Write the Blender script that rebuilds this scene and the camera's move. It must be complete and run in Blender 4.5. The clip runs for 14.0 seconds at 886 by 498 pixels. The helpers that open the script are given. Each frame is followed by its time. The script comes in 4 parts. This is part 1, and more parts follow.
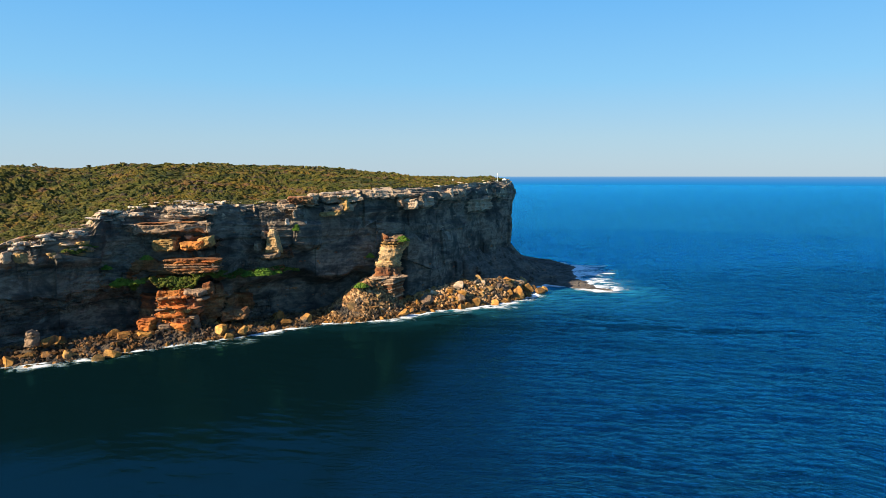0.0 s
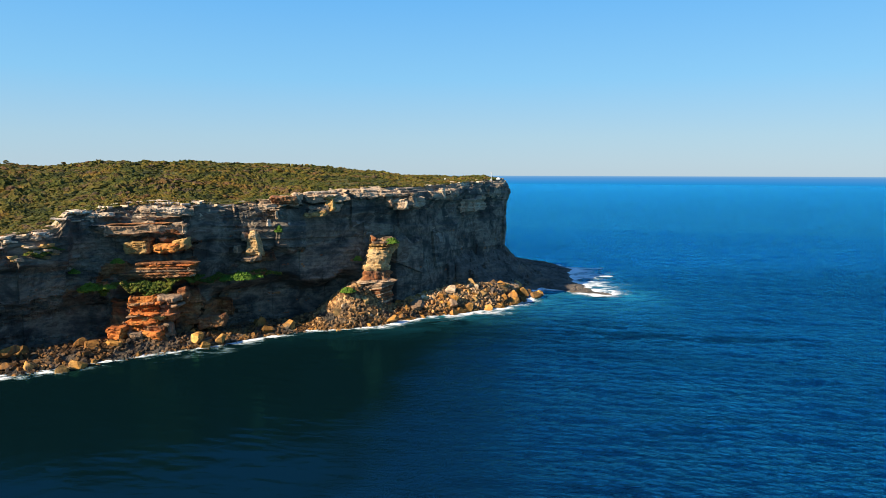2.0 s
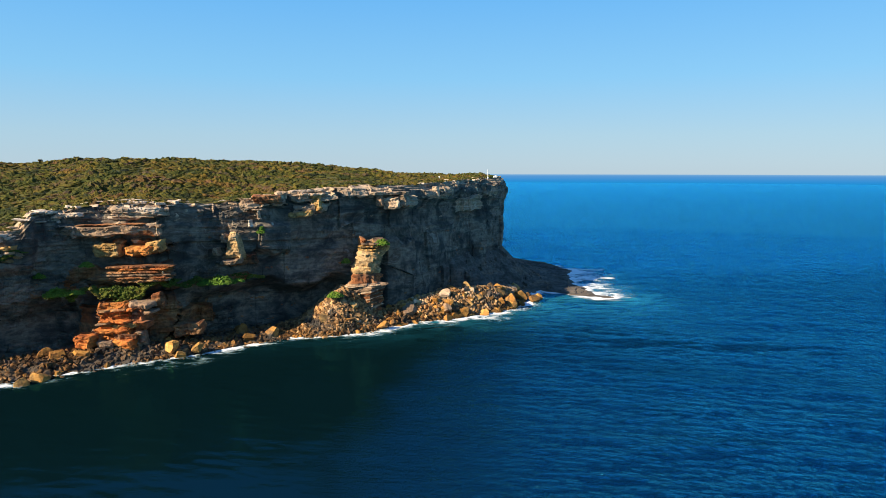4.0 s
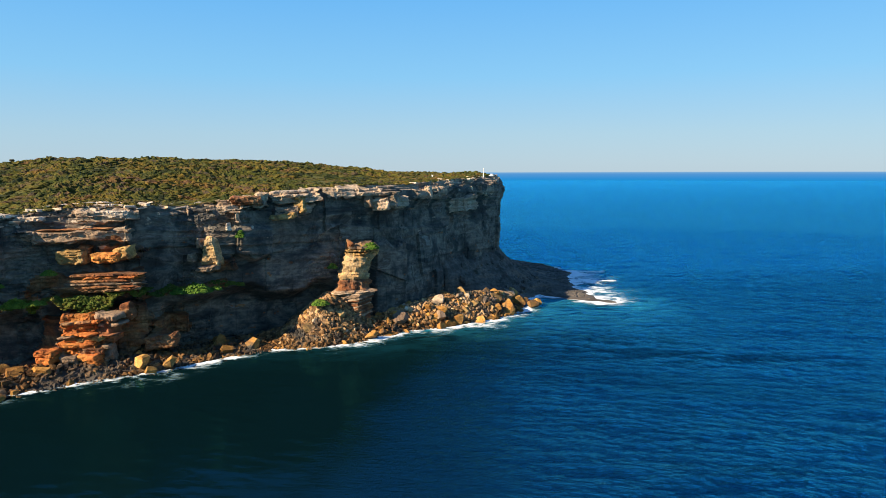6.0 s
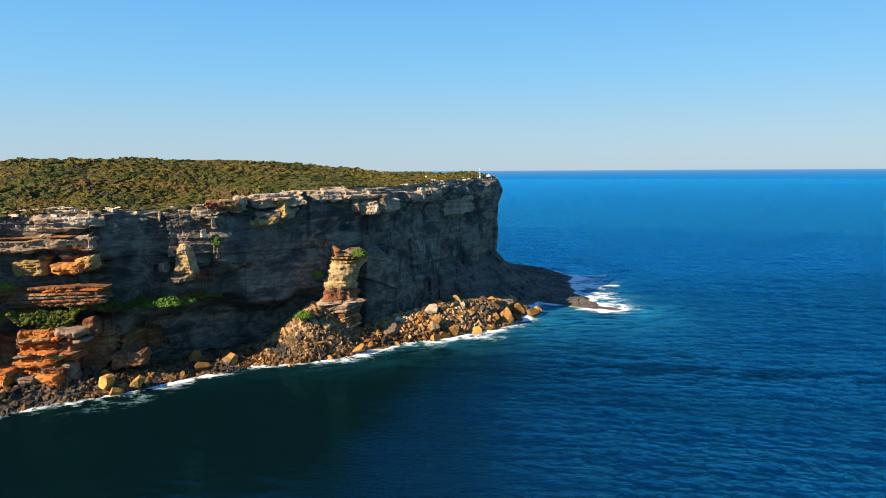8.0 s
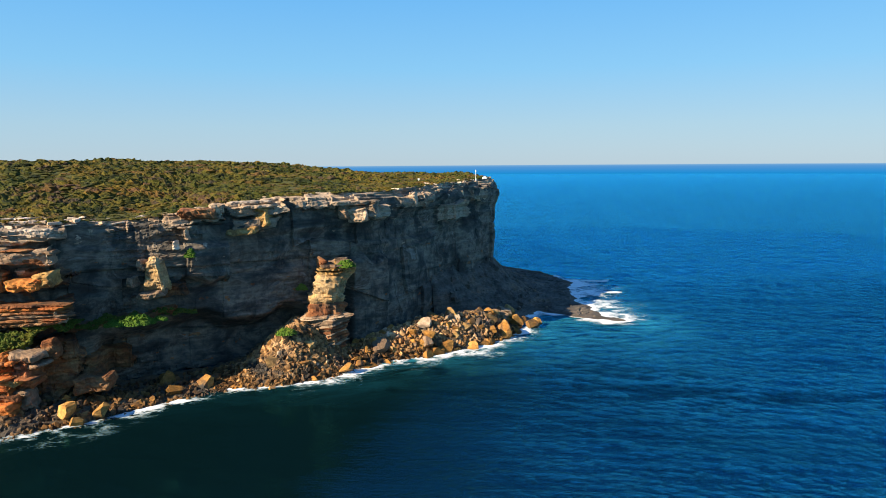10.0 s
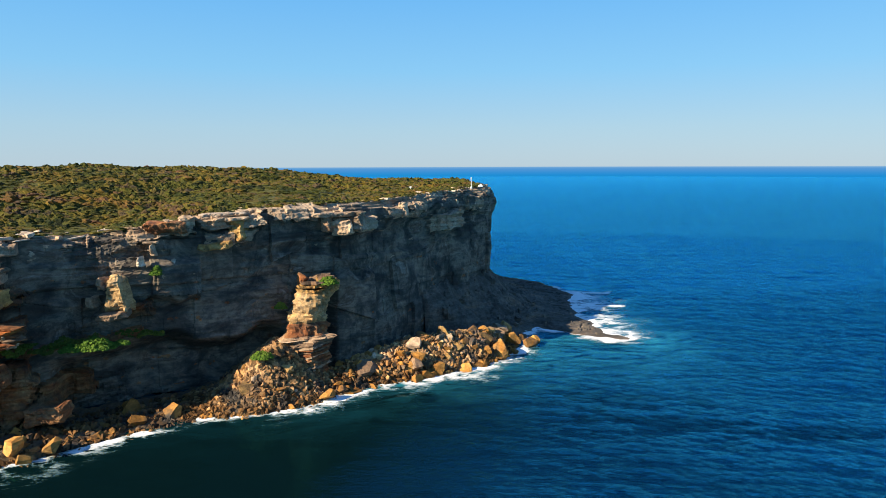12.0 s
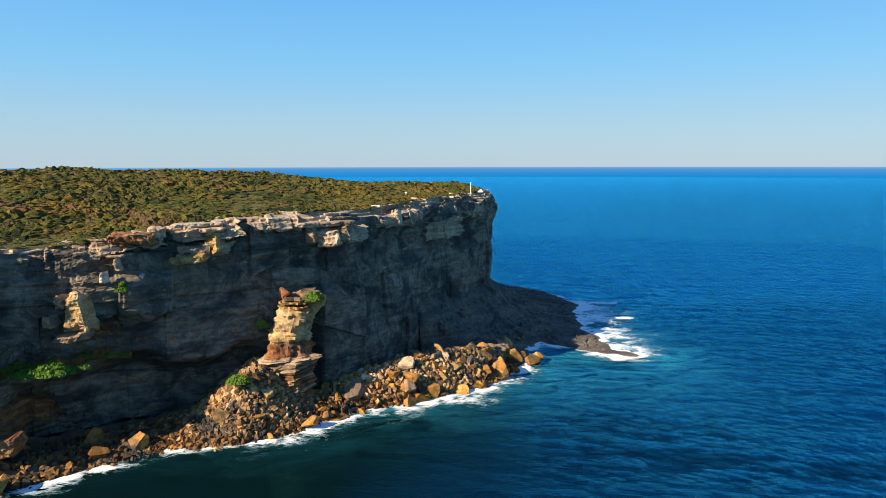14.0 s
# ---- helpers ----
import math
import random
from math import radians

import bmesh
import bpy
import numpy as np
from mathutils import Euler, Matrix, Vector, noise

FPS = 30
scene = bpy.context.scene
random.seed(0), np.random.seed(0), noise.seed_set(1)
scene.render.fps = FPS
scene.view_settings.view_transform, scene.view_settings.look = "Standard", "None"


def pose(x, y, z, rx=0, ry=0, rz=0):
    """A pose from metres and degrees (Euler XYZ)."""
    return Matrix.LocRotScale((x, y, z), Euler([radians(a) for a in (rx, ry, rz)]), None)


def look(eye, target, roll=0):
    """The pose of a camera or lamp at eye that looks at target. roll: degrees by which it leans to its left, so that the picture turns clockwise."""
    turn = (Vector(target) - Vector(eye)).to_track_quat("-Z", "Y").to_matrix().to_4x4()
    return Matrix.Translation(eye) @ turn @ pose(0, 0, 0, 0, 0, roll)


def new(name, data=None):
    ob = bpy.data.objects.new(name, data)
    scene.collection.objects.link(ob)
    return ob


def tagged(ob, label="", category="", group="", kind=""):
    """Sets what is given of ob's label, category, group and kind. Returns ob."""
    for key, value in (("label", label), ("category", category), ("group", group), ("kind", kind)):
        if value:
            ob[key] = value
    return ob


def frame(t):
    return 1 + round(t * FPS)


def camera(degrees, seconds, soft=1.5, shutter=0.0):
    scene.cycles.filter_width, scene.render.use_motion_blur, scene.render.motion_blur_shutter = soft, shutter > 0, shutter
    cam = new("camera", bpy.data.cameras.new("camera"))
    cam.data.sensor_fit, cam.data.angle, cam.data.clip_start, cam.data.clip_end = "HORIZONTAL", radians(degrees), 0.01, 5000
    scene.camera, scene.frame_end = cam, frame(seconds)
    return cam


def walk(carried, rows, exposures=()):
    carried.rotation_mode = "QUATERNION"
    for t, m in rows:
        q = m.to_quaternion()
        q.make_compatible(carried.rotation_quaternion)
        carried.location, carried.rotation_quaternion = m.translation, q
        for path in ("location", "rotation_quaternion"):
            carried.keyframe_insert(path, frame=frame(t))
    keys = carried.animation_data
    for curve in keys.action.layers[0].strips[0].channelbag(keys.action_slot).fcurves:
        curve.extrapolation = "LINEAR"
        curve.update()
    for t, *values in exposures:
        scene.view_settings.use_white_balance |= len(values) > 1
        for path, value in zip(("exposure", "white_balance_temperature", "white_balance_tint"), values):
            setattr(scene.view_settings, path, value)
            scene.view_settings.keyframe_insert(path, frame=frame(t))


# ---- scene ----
cam = camera(66.1, 14.0, soft=0.75)
PATH = [
    (0, (-1.555, 2.536, 83.914), (-1.307, 4.508, 83.693), -0.1),
    (0.5, (-1.205, 7.577, 84.072), (-0.95, 9.548, 83.852), -0.1),
    (1, (-0.603, 12.707, 84.096), (-0.341, 14.677, 83.874), -0.0),
    (1.5, (0.377, 17.801, 83.998), (0.645, 19.771, 83.776), 0.0),
    (2, (1.69, 22.906, 83.793), (1.96, 24.875, 83.569), 0.1),
    (2.5, (3.274, 28.058, 83.58), (3.545, 30.027, 83.355), 0.1),
    (3, (4.85, 33.293, 83.413), (5.122, 35.262, 83.187), 0.1),
    (5.5, (11.444, 60.838, 82.998), (11.724, 62.805, 82.766), -0.1),
    (6, (12.978, 66.588, 83.284), (13.26, 68.554, 83.051), -0.2),
    (6.5, (14.423, 72.334, 83.611), (14.705, 74.301, 83.377), -0.3),
    (7, (15.887, 78.384, 83.823), (16.171, 80.35, 83.588), -0.4),
    (7.5, (17.342, 84.302, 84.049), (17.627, 86.267, 83.812), -0.4),
    (8, (18.722, 89.998, 84.35), (19.009, 91.963, 84.113), -0.4),
    (8.2, (19.229, 92.259, 84.462), (19.52, 94.223, 84.222), -0.5),
    (10.3, (23.614, 116.513, 89.255), (23.919, 118.474, 89.002), -0.3),
    (10.5, (24.245, 118.801, 89.433), (24.552, 120.761, 89.183), -0.2),
    (11, (26.324, 124.402, 90.206), (26.629, 126.363, 89.957), -0.2),
    (11.5, (28.47, 129.696, 91.082), (28.772, 131.657, 90.833), -0.2),
    (12, (30.636, 135.151, 91.907), (30.935, 137.113, 91.658), -0.2),
    (12.5, (32.65, 140.691, 92.682), (32.946, 142.654, 92.433), -0.1),
    (13, (34.429, 146.188, 93.353), (34.722, 148.151, 93.104), -0.1),
    (13.5, (36.149, 151.848, 93.816), (36.439, 153.812, 93.566), -0.1),
    (14, (37.676, 157.563, 94.073), (37.963, 159.527, 93.824), -0.1),
]
walk(cam, [(t, look(eye, target, roll)) for t, eye, target, roll in PATH], [(0, 1.0), (14, 1.0)])

# ---- world, sun and exposure ----
SUN_EL, SUN_SLOPE = radians(29), 0.46
sun_way = Vector((-1, -SUN_SLOPE, 0)).normalized() * math.cos(SUN_EL) + Vector((0, 0, math.sin(SUN_EL)))
sun = new("sun", bpy.data.lights.new("sun", "SUN"))
sun.data.energy, sun.data.angle, sun.data.color = 5.0, radians(0.5), (1.0, 0.85, 0.62)
sun.rotation_euler = sun_way.to_track_quat("Z", "Y").to_euler()

world = bpy.data.worlds.new("sky")
scene.world = world
world.use_nodes = True
nt = world.node_tree
bg = nt.nodes["Background"]
sky = nt.nodes.new("ShaderNodeTexSky")
sky.sky_type, sky.sun_disc = "NISHITA", False
sky.sun_elevation, sky.sun_rotation = SUN_EL, math.atan2(sun_way.x, sun_way.y)
sky.air_density, sky.dust_density, sky.ozone_density, sky.altitude = 1.0, 0.3, 4.0, 50
tc = nt.nodes.new("ShaderNodeTexCoord")
sep = nt.nodes.new("ShaderNodeSeparateXYZ")
nt.links.new(tc.outputs["Generated"], sep.inputs[0])
# clear sea air: pale blue haze low down, deepening upwards
haze = nt.nodes.new("ShaderNodeValToRGB")
stops = [(0.0, (4.7, 6.2, 7.3)), (0.05, (4.1, 6.3, 7.9)), (0.13, (2.5, 6.0, 9.3)), (0.27, (1.2, 4.7, 9.6)), (0.6, (0.6, 2.4, 6.5)), (1.0, (0.35, 1.4, 4.4))]
while len(haze.color_ramp.elements) < len(stops):
    haze.color_ramp.elements.new(0.5)
for e, (at, c) in zip(haze.color_ramp.elements, stops):
    e.position, e.color = at, (*c, 1)
nt.links.new(sep.outputs["Z"], haze.inputs[0])
air = nt.nodes.new("ShaderNodeMix")
air.data_type = "RGBA"
air.inputs[0].default_value = 0.85
nt.links.new(sky.outputs[0], air.inputs[6])
nt.links.new(haze.outputs[0], air.inputs[7])
# below the edge of the sea sheet the far water carries on to the true horizon
low = nt.nodes.new("ShaderNodeMapRange")
low.inputs["From Min"].default_value, low.inputs["From Max"].default_value = -0.05, 0.0
nt.links.new(sep.outputs["Z"], low.inputs["Value"])
far_sea = nt.nodes.new("ShaderNodeValToRGB")
for _ in range(2):
    far_sea.color_ramp.elements.new(0.95)
for e, (at, c) in zip(far_sea.color_ramp.elements, [(0.66, (0.13, 2.6, 6.4)), (0.74, (0.35, 2.7, 6.4)), (0.84, (0.85, 3.0, 6.4)), (0.9, (1.8, 4.0, 6.7))]):
    e.position, e.color = at, (*c, 1)
nt.links.new(low.outputs[0], far_sea.inputs[0])
ramp = nt.nodes.new("ShaderNodeMapRange")
ramp.inputs["From Min"].default_value, ramp.inputs["From Max"].default_value = -0.0056, -0.0044
nt.links.new(sep.outputs["Z"], ramp.inputs["Value"])
mix = nt.nodes.new("ShaderNodeMix")
mix.data_type = "RGBA"
nt.links.new(far_sea.outputs[0], mix.inputs[6])
nt.links.new(ramp.outputs[0], mix.inputs[0])
nt.links.new(air.outputs[2], mix.inputs[7])
nt.links.new(mix.outputs[2], bg.inputs["Color"])
bg.inputs["Strength"].default_value = 0.052


# ---- small tools ----
def smooth(a):
    a = np.clip(a, 0, 1)
    return a * a * (3 - 2 * a)


def hashed(*ints):
    """Random numbers from 0 to 1 by whole-number keys."""
    h = np.zeros(np.broadcast(*ints).shape, np.uint64)
    for i, a in enumerate(ints):
        h = (h ^ (np.asarray(a).astype(np.int64).astype(np.uint64) + np.uint64(0x9E3779B97F4A7C15 + 7919 * i))) * np.uint64(0xBF58476D1CE4E5B9)
        h ^= h >> np.uint64(29)
    h = h * np.uint64(0x94D049BB133111EB)
    h ^= h >> np.uint64(32)
    return (h & np.uint64(0xFFFFFF)).astype(float) / 0xFFFFFF


def vnoise(x, y, z=0.0, seed=0):
    """Value noise from -1 to 1."""
    x, y, z = np.broadcast_arrays(np.asarray(x, float), y, z)
    fx, fy, fz = np.floor(x), np.floor(y), np.floor(z)
    u, v, w = smooth(x - fx), smooth(y - fy), smooth(z - fz)
    out = 0
    for i in (0, 1):
        for j in (0, 1):
            for k in (0, 1):
                wt = (u if i else 1 - u) * (v if j else 1 - v) * (w if k else 1 - w)
                out = out + wt * hashed(fx + i, fy + j, fz + k, seed)
    return out * 2 - 1


def fbm(x, y, z=0.0, octaves=4, seed=0):
    out, amp, k = 0, 1.0, 1.0
    for o in range(octaves):
        out = out + amp * vnoise(np.asarray(x) * k, np.asarray(y) * k, np.asarray(z) * k, seed + o)
        amp, k = amp * 0.5, k * 2.03
    return out


def mesh_of(name, verts, faces, material, flat=True):
    me = bpy.data.meshes.new(name)
    verts, faces = np.asarray(verts, np.float32), np.asarray(faces, np.int32)
    n = faces.shape[1]
    me.vertices.add(len(verts))
    me.vertices.foreach_set("co", verts.ravel())
    me.loops.add(faces.size)
    me.loops.foreach_set("vertex_index", faces.ravel())
    me.polygons.add(len(faces))
    me.polygons.foreach_set("loop_start", np.arange(0, faces.size, n, dtype=np.int32))
    me.polygons.foreach_set("use_smooth", np.full(len(faces), not flat))
    me.update(calc_edges=True)
    me.validate()
    me.materials.append(material)
    return me


def grid_faces(n, m):
    i = np.arange(n * m).reshape(n, m)
    return np.stack([i[:-1, :-1], i[1:, :-1], i[1:, 1:], i[:-1, 1:]], -1).reshape(-1, 4)


def sheet(name, p, material, flat=True):
    """A mesh over a grid of points p[n, m, 3]."""
    n, m = p.shape[:2]
    return mesh_of(name, p.reshape(-1, 3), grid_faces(n, m), material, flat)


def part(name, bm, material, parent, label=""):
    """Links a bmesh as one mesh object under a thing or a part."""
    me = bpy.data.meshes.new(name)
    bm.to_mesh(me)
    bm.free()
    me.materials.append(material)
    ob = new(name, me)
    ob.parent = parent
    return tagged(ob, label)


# ---- materials ----
def node(nt, kind, **values):
    n = nt.nodes.new("ShaderNode" + kind)
    for k, v in values.items():
        n.inputs[k.replace("_", " ")].default_value = v
    return n


def colours(nt, fac, stops):
    r = nt.nodes.new("ShaderNodeValToRGB")
    el = r.color_ramp.elements
    while len(el) < len(stops):
        el.new(0.5)
    for e, (p, c) in zip(el, stops):
        e.position, e.color = p, (*c, 1)
    nt.links.new(fac, r.inputs[0])
    return r.outputs[0]


def blend(nt, fac, a, b, how="MIX"):
    m = nt.nodes.new("ShaderNodeMix")
    m.data_type, m.blend_type = "RGBA", how
    for s, v in ((0, fac), (6, a), (7, b)):
        if isinstance(v, (int, float)):
            m.inputs[s].default_value = v
        elif isinstance(v, tuple):
            m.inputs[s].default_value = (*v, 1)
        else:
            nt.links.new(v, m.inputs[s])
    return m.outputs[2]


def mapped(nt, scale, turn=0.0):
    tc = nt.nodes.new("ShaderNodeNewGeometry")
    mp = nt.nodes.new("ShaderNodeMapping")
    mp.inputs["Scale"].default_value = scale
    mp.inputs["Rotation"].default_value = (0, 0, turn)
    nt.links.new(tc.outputs["Position"], mp.inputs[0])
    return mp.outputs[0]


def waves(nt, scale, along, across, detail=4, rough=0.55, distortion=0.0, turn=-0.38):
    """Noise drawn out along the wave crests."""
    tc = nt.nodes.new("ShaderNodeNewGeometry")
    mp = nt.nodes.new("ShaderNodeMapping")
    mp.vector_type = "TEXTURE"
    mp.inputs["Rotation"].default_value = (0, 0, turn)
    mp.inputs["Scale"].default_value = (along, across, 1)
    nt.links.new(tc.outputs["Position"], mp.inputs[0])
    n = node(nt, "TexNoise", Scale=scale, Detail=detail, Roughness=rough, Distortion=distortion)
    nt.links.new(mp.outputs[0], n.inputs["Vector"])
    return n.outputs["Fac"]


def noisy(nt, scale, detail=5, rough=0.6, vec=(1, 1, 1), distortion=0.0, turn=0.0):
    n = node(nt, "TexNoise", Scale=scale, Detail=detail, Roughness=rough, Distortion=distortion)
    nt.links.new(mapped(nt, vec, turn), n.inputs["Vector"])
    return n.outputs["Fac"]


def limits(nt, value, a, b):
    r = nt.nodes.new("ShaderNodeMapRange")
    r.inputs["From Min"].default_value, r.inputs["From Max"].default_value = a, b
    nt.links.new(value, r.inputs["Value"])
    return r.outputs[0]


def bumped(nt, height, strength, distance, bsdf, prev=None):
    b = node(nt, "Bump", Strength=strength, Distance=distance)
    nt.links.new(height, b.inputs["Height"])
    if prev is not None:
        nt.links.new(prev, b.inputs["Normal"])
    nt.links.new(b.outputs[0], bsdf.inputs["Normal"])
    return b.outputs[0]


def material(name, roughness=0.9):
    m = bpy.data.materials.new(name)
    m.use_nodes = True
    bsdf = m.node_tree.nodes["Principled BSDF"]
    bsdf.inputs["Roughness"].default_value = roughness
    bsdf.inputs["Specular IOR Level"].default_value = 0.25
    return m, m.node_tree, bsdf


def maths(nt, how, a, b):
    m = nt.nodes.new("ShaderNodeMath")
    m.operation = how
    for i, v in enumerate((a, b)):
        if isinstance(v, (int, float)):
            m.inputs[i].default_value = v
        else:
            nt.links.new(v, m.inputs[i])
    return m.outputs[0]


def rock(name, stops, stain=(0.05, 0.043, 0.036), stain_lo=0.5, stain_hi=0.7, bedding=0.6, lift=0.25, island=False, coarse=1.0):
    """Bedded sandstone: mottled colour, thin beds, dark weathering that runs down, a rough surface."""
    m, nt, bsdf = material(name, 0.92)
    patch = noisy(nt, 0.055, 6, 0.62, (1, 1, 1.8), 0.6)
    col = colours(nt, patch, stops)
    beds = noisy(nt, 1.0, 4, 0.6, (0.02, 0.02, 0.55), 0.4)
    col = blend(nt, bedding, col, colours(nt, beds, [(0.3, (0.45, 0.42, 0.4)), (0.5, (0.9, 0.88, 0.86)), (0.66, (1.2, 1.15, 1.1))]), "MULTIPLY")
    grain = noisy(nt, 0.9, 6, 0.7)
    col = blend(nt, 0.7 * coarse, col, colours(nt, grain, [(0.3, (0.48, 0.46, 0.44)), (0.7, (1.38, 1.38, 1.38))]), "MULTIPLY")
    cell = node(nt, "TexVoronoi", Scale=0.5, Randomness=0.9)
    nt.links.new(mapped(nt, (0.55, 0.55, 1.3)), cell.inputs["Vector"])
    shade = nt.nodes.new("ShaderNodeSeparateColor")
    nt.links.new(cell.outputs["Color"], shade.inputs[0])
    col = blend(nt, 0.8, col, colours(nt, shade.outputs[0], [(0.0, (0.8, 0.79, 0.78)), (1.0, (1.18, 1.17, 1.16))]), "MULTIPLY")
    joint = node(nt, "TexVoronoi", Scale=0.5, Randomness=0.9)
    joint.feature = "DISTANCE_TO_EDGE"
    nt.links.new(mapped(nt, (0.55, 0.55, 1.3)), joint.inputs["Vector"])
    crack = limits(nt, joint.outputs["Distance"], 0.06, 0.0)
    col = blend(nt, maths(nt, "MULTIPLY", crack, limits(nt, noisy(nt, 0.2, 3), 0.5, 0.8)), col, (0.035, 0.03, 0.028))
    run = limits(nt, noisy(nt, 0.08, 6, 0.66, (1, 1, 0.55), 0.8), stain_lo, stain_hi)
    col = blend(nt, run, col, stain)
    info = nt.nodes.new("ShaderNodeObjectInfo")
    rnd = nt.nodes.new("ShaderNodeNewGeometry").outputs["Random Per Island"] if island else info.outputs["Random"]
    var = colours(nt, rnd, [(0.0, (1 - lift, 1 - lift, 1 - lift)), (1.0, (1 + lift, 1 + lift * 0.95, 1 + lift * 0.9))])
    col = blend(nt, 1.0, col, var, "MULTIPLY")
    nt.links.new(col, bsdf.inputs["Base Color"])
    b = bumped(nt, beds, 0.35, 0.5, bsdf)
    bumped(nt, grain, 0.8 * coarse, 0.45, bsdf, b)
    return m


# the cliff's own shade is put into this darker, greyer rock
cliff_rock = rock("shade_toned_sandstone", [(0.34, (0.05, 0.046, 0.041)), (0.45, (0.118, 0.106, 0.09)), (0.54, (0.27, 0.222, 0.168)), (0.61, (0.15, 0.11, 0.08)), (0.68, (0.33, 0.292, 0.245))], stain_lo=0.48, stain_hi=0.66, bedding=0.5, coarse=0.35)
pale_rock = rock("pale_sandstone", [(0.3, (0.34, 0.225, 0.14)), (0.5, (0.47, 0.345, 0.235)), (0.7, (0.56, 0.44, 0.32))], stain_lo=0.54, stain_hi=0.75, bedding=0.55)
rust_rock = rock("rusty_sandstone", [(0.3, (0.24, 0.075, 0.03)), (0.45, (0.31, 0.12, 0.045)), (0.6, (0.38, 0.22, 0.105)), (0.7, (0.28, 0.09, 0.04))], stain_lo=0.47, stain_hi=0.68, bedding=0.75)
tan_rock = rock("tan_sandstone", [(0.3, (0.24, 0.145, 0.09)), (0.5, (0.31, 0.21, 0.135)), (0.7, (0.36, 0.26, 0.17))], stain_lo=0.55, stain_hi=0.8, bedding=0.5)
scree_rock = rock("pale_scree", [(0.3, (0.2, 0.09, 0.03)), (0.5, (0.38, 0.22, 0.095)), (0.7, (0.56, 0.38, 0.22))], stain_lo=0.5, stain_hi=0.62, bedding=0.2, lift=0.6, island=True)
shore_rock = rock("wave_washed_sandstone", [(0.3, (0.17, 0.07, 0.018)), (0.5, (0.36, 0.175, 0.04)), (0.7, (0.44, 0.26, 0.085))], stain_lo=0.5, stain_hi=0.66, bedding=0.5, lift=0.5)
ochre_rock = rock("ochre_sandstone", [(0.3, (0.36, 0.19, 0.06)), (0.5, (0.47, 0.285, 0.1)), (0.7, (0.52, 0.37, 0.17))], stain_lo=0.5, stain_hi=0.72, bedding=0.7)
gold_rock = rock("lichened_sandstone", [(0.3, (0.28, 0.16, 0.065)), (0.5, (0.42, 0.27, 0.12)), (0.7, (0.5, 0.36, 0.2))], stain_lo=0.52, stain_hi=0.74, bedding=0.7)
orange_rock = rock("orange_sandstone", [(0.3, (0.4, 0.1, 0.028)), (0.5, (0.5, 0.17, 0.04)), (0.7, (0.52, 0.27, 0.07))], stain_lo=0.58, stain_hi=0.8, bedding=0.4)
stone_rock = rock("broken_stones", [(0.3, (0.06, 0.027, 0.009)), (0.5, (0.14, 0.069, 0.022)), (0.7, (0.3, 0.165, 0.062))], stain_lo=0.46, stain_hi=0.62, bedding=0.2, lift=0.75, island=True)
bleached_rock = rock("sun_bleached_sandstone", [(0.3, (0.48, 0.365, 0.265)), (0.5, (0.63, 0.51, 0.395)), (0.7, (0.7, 0.6, 0.48))], stain_lo=0.6, stain_hi=0.8, bedding=0.4, lift=0.3)
bank_rock = rock("rubble", [(0.3, (0.07, 0.045, 0.025)), (0.5, (0.13, 0.085, 0.045)), (0.7, (0.2, 0.14, 0.08))], stain_lo=0.4, stain_hi=0.62, bedding=0.2)
shelf_rock = rock("dark_wet_sandstone", [(0.3, (0.08, 0.07, 0.06)), (0.55, (0.15, 0.13, 0.108)), (0.75, (0.27, 0.18, 0.115))], stain_lo=0.52, stain_hi=0.7)


def foliage(name, stops):
    m, nt, bsdf = material(name, 0.8)
    bsdf.inputs["Specular IOR Level"].default_value = 0.15
    geo = nt.nodes.new("ShaderNodeNewGeometry")
    mix = maths(nt, "MULTIPLY", maths(nt, "SUBTRACT", noisy(nt, 0.07, 5, 0.65, (0.7, 1, 1)), 0.5), 2.1)
    col = colours(nt, maths(nt, "ADD", maths(nt, "ADD", maths(nt, "MULTIPLY", geo.outputs["Random Per Island"], 0.45), 0.275), mix), stops)
    broad = noisy(nt, 0.035, 4, 0.6)
    col = blend(nt, 0.8, col, colours(nt, broad, [(0.36, (0.55, 0.68, 0.55)), (0.5, (1, 0.98, 1)), (0.62, (1.42, 1.05, 0.85))]), "MULTIPLY")
    fine = noisy(nt, 2.2, 4, 0.7)
    col = blend(nt, 0.8, col, colours(nt, fine, [(0.35, (0.6, 0.62, 0.6)), (0.65, (1.3, 1.25, 1.15))]), "MULTIPLY")
    nt.links.new(col, bsdf.inputs["Base Color"])
    bumped(nt, fine, 0.9, 0.5, bsdf)
    return m


heath_leaf = foliage("heath_foliage", [(0.1, (0.024, 0.029, 0.009)), (0.32, (0.056, 0.063, 0.012)), (0.55, (0.115, 0.1, 0.015)), (0.75, (0.11, 0.074, 0.027)), (0.92, (0.082, 0.058, 0.038))])
green_leaf = foliage("green_foliage", [(0.0, (0.05, 0.10, 0.012)), (0.5, (0.09, 0.17, 0.02)), (1.0, (0.14, 0.2, 0.03))])

soil, nt, bsdf = material("heath_soil", 0.95)
nt.links.new(colours(nt, noisy(nt, 0.4, 6, 0.7), [(0.3, (0.04, 0.042, 0.01)), (0.5, (0.085, 0.082, 0.016)), (0.7, (0.12, 0.095, 0.03))]), bsdf.inputs["Base Color"])

white_paint, nt, bsdf = material("white_paint", 0.5)
nt.links.new(colours(nt, noisy(nt, 1.5), [(0.3, (0.7, 0.7, 0.68)), (0.7, (0.82, 0.82, 0.8))]), bsdf.inputs["Base Color"])

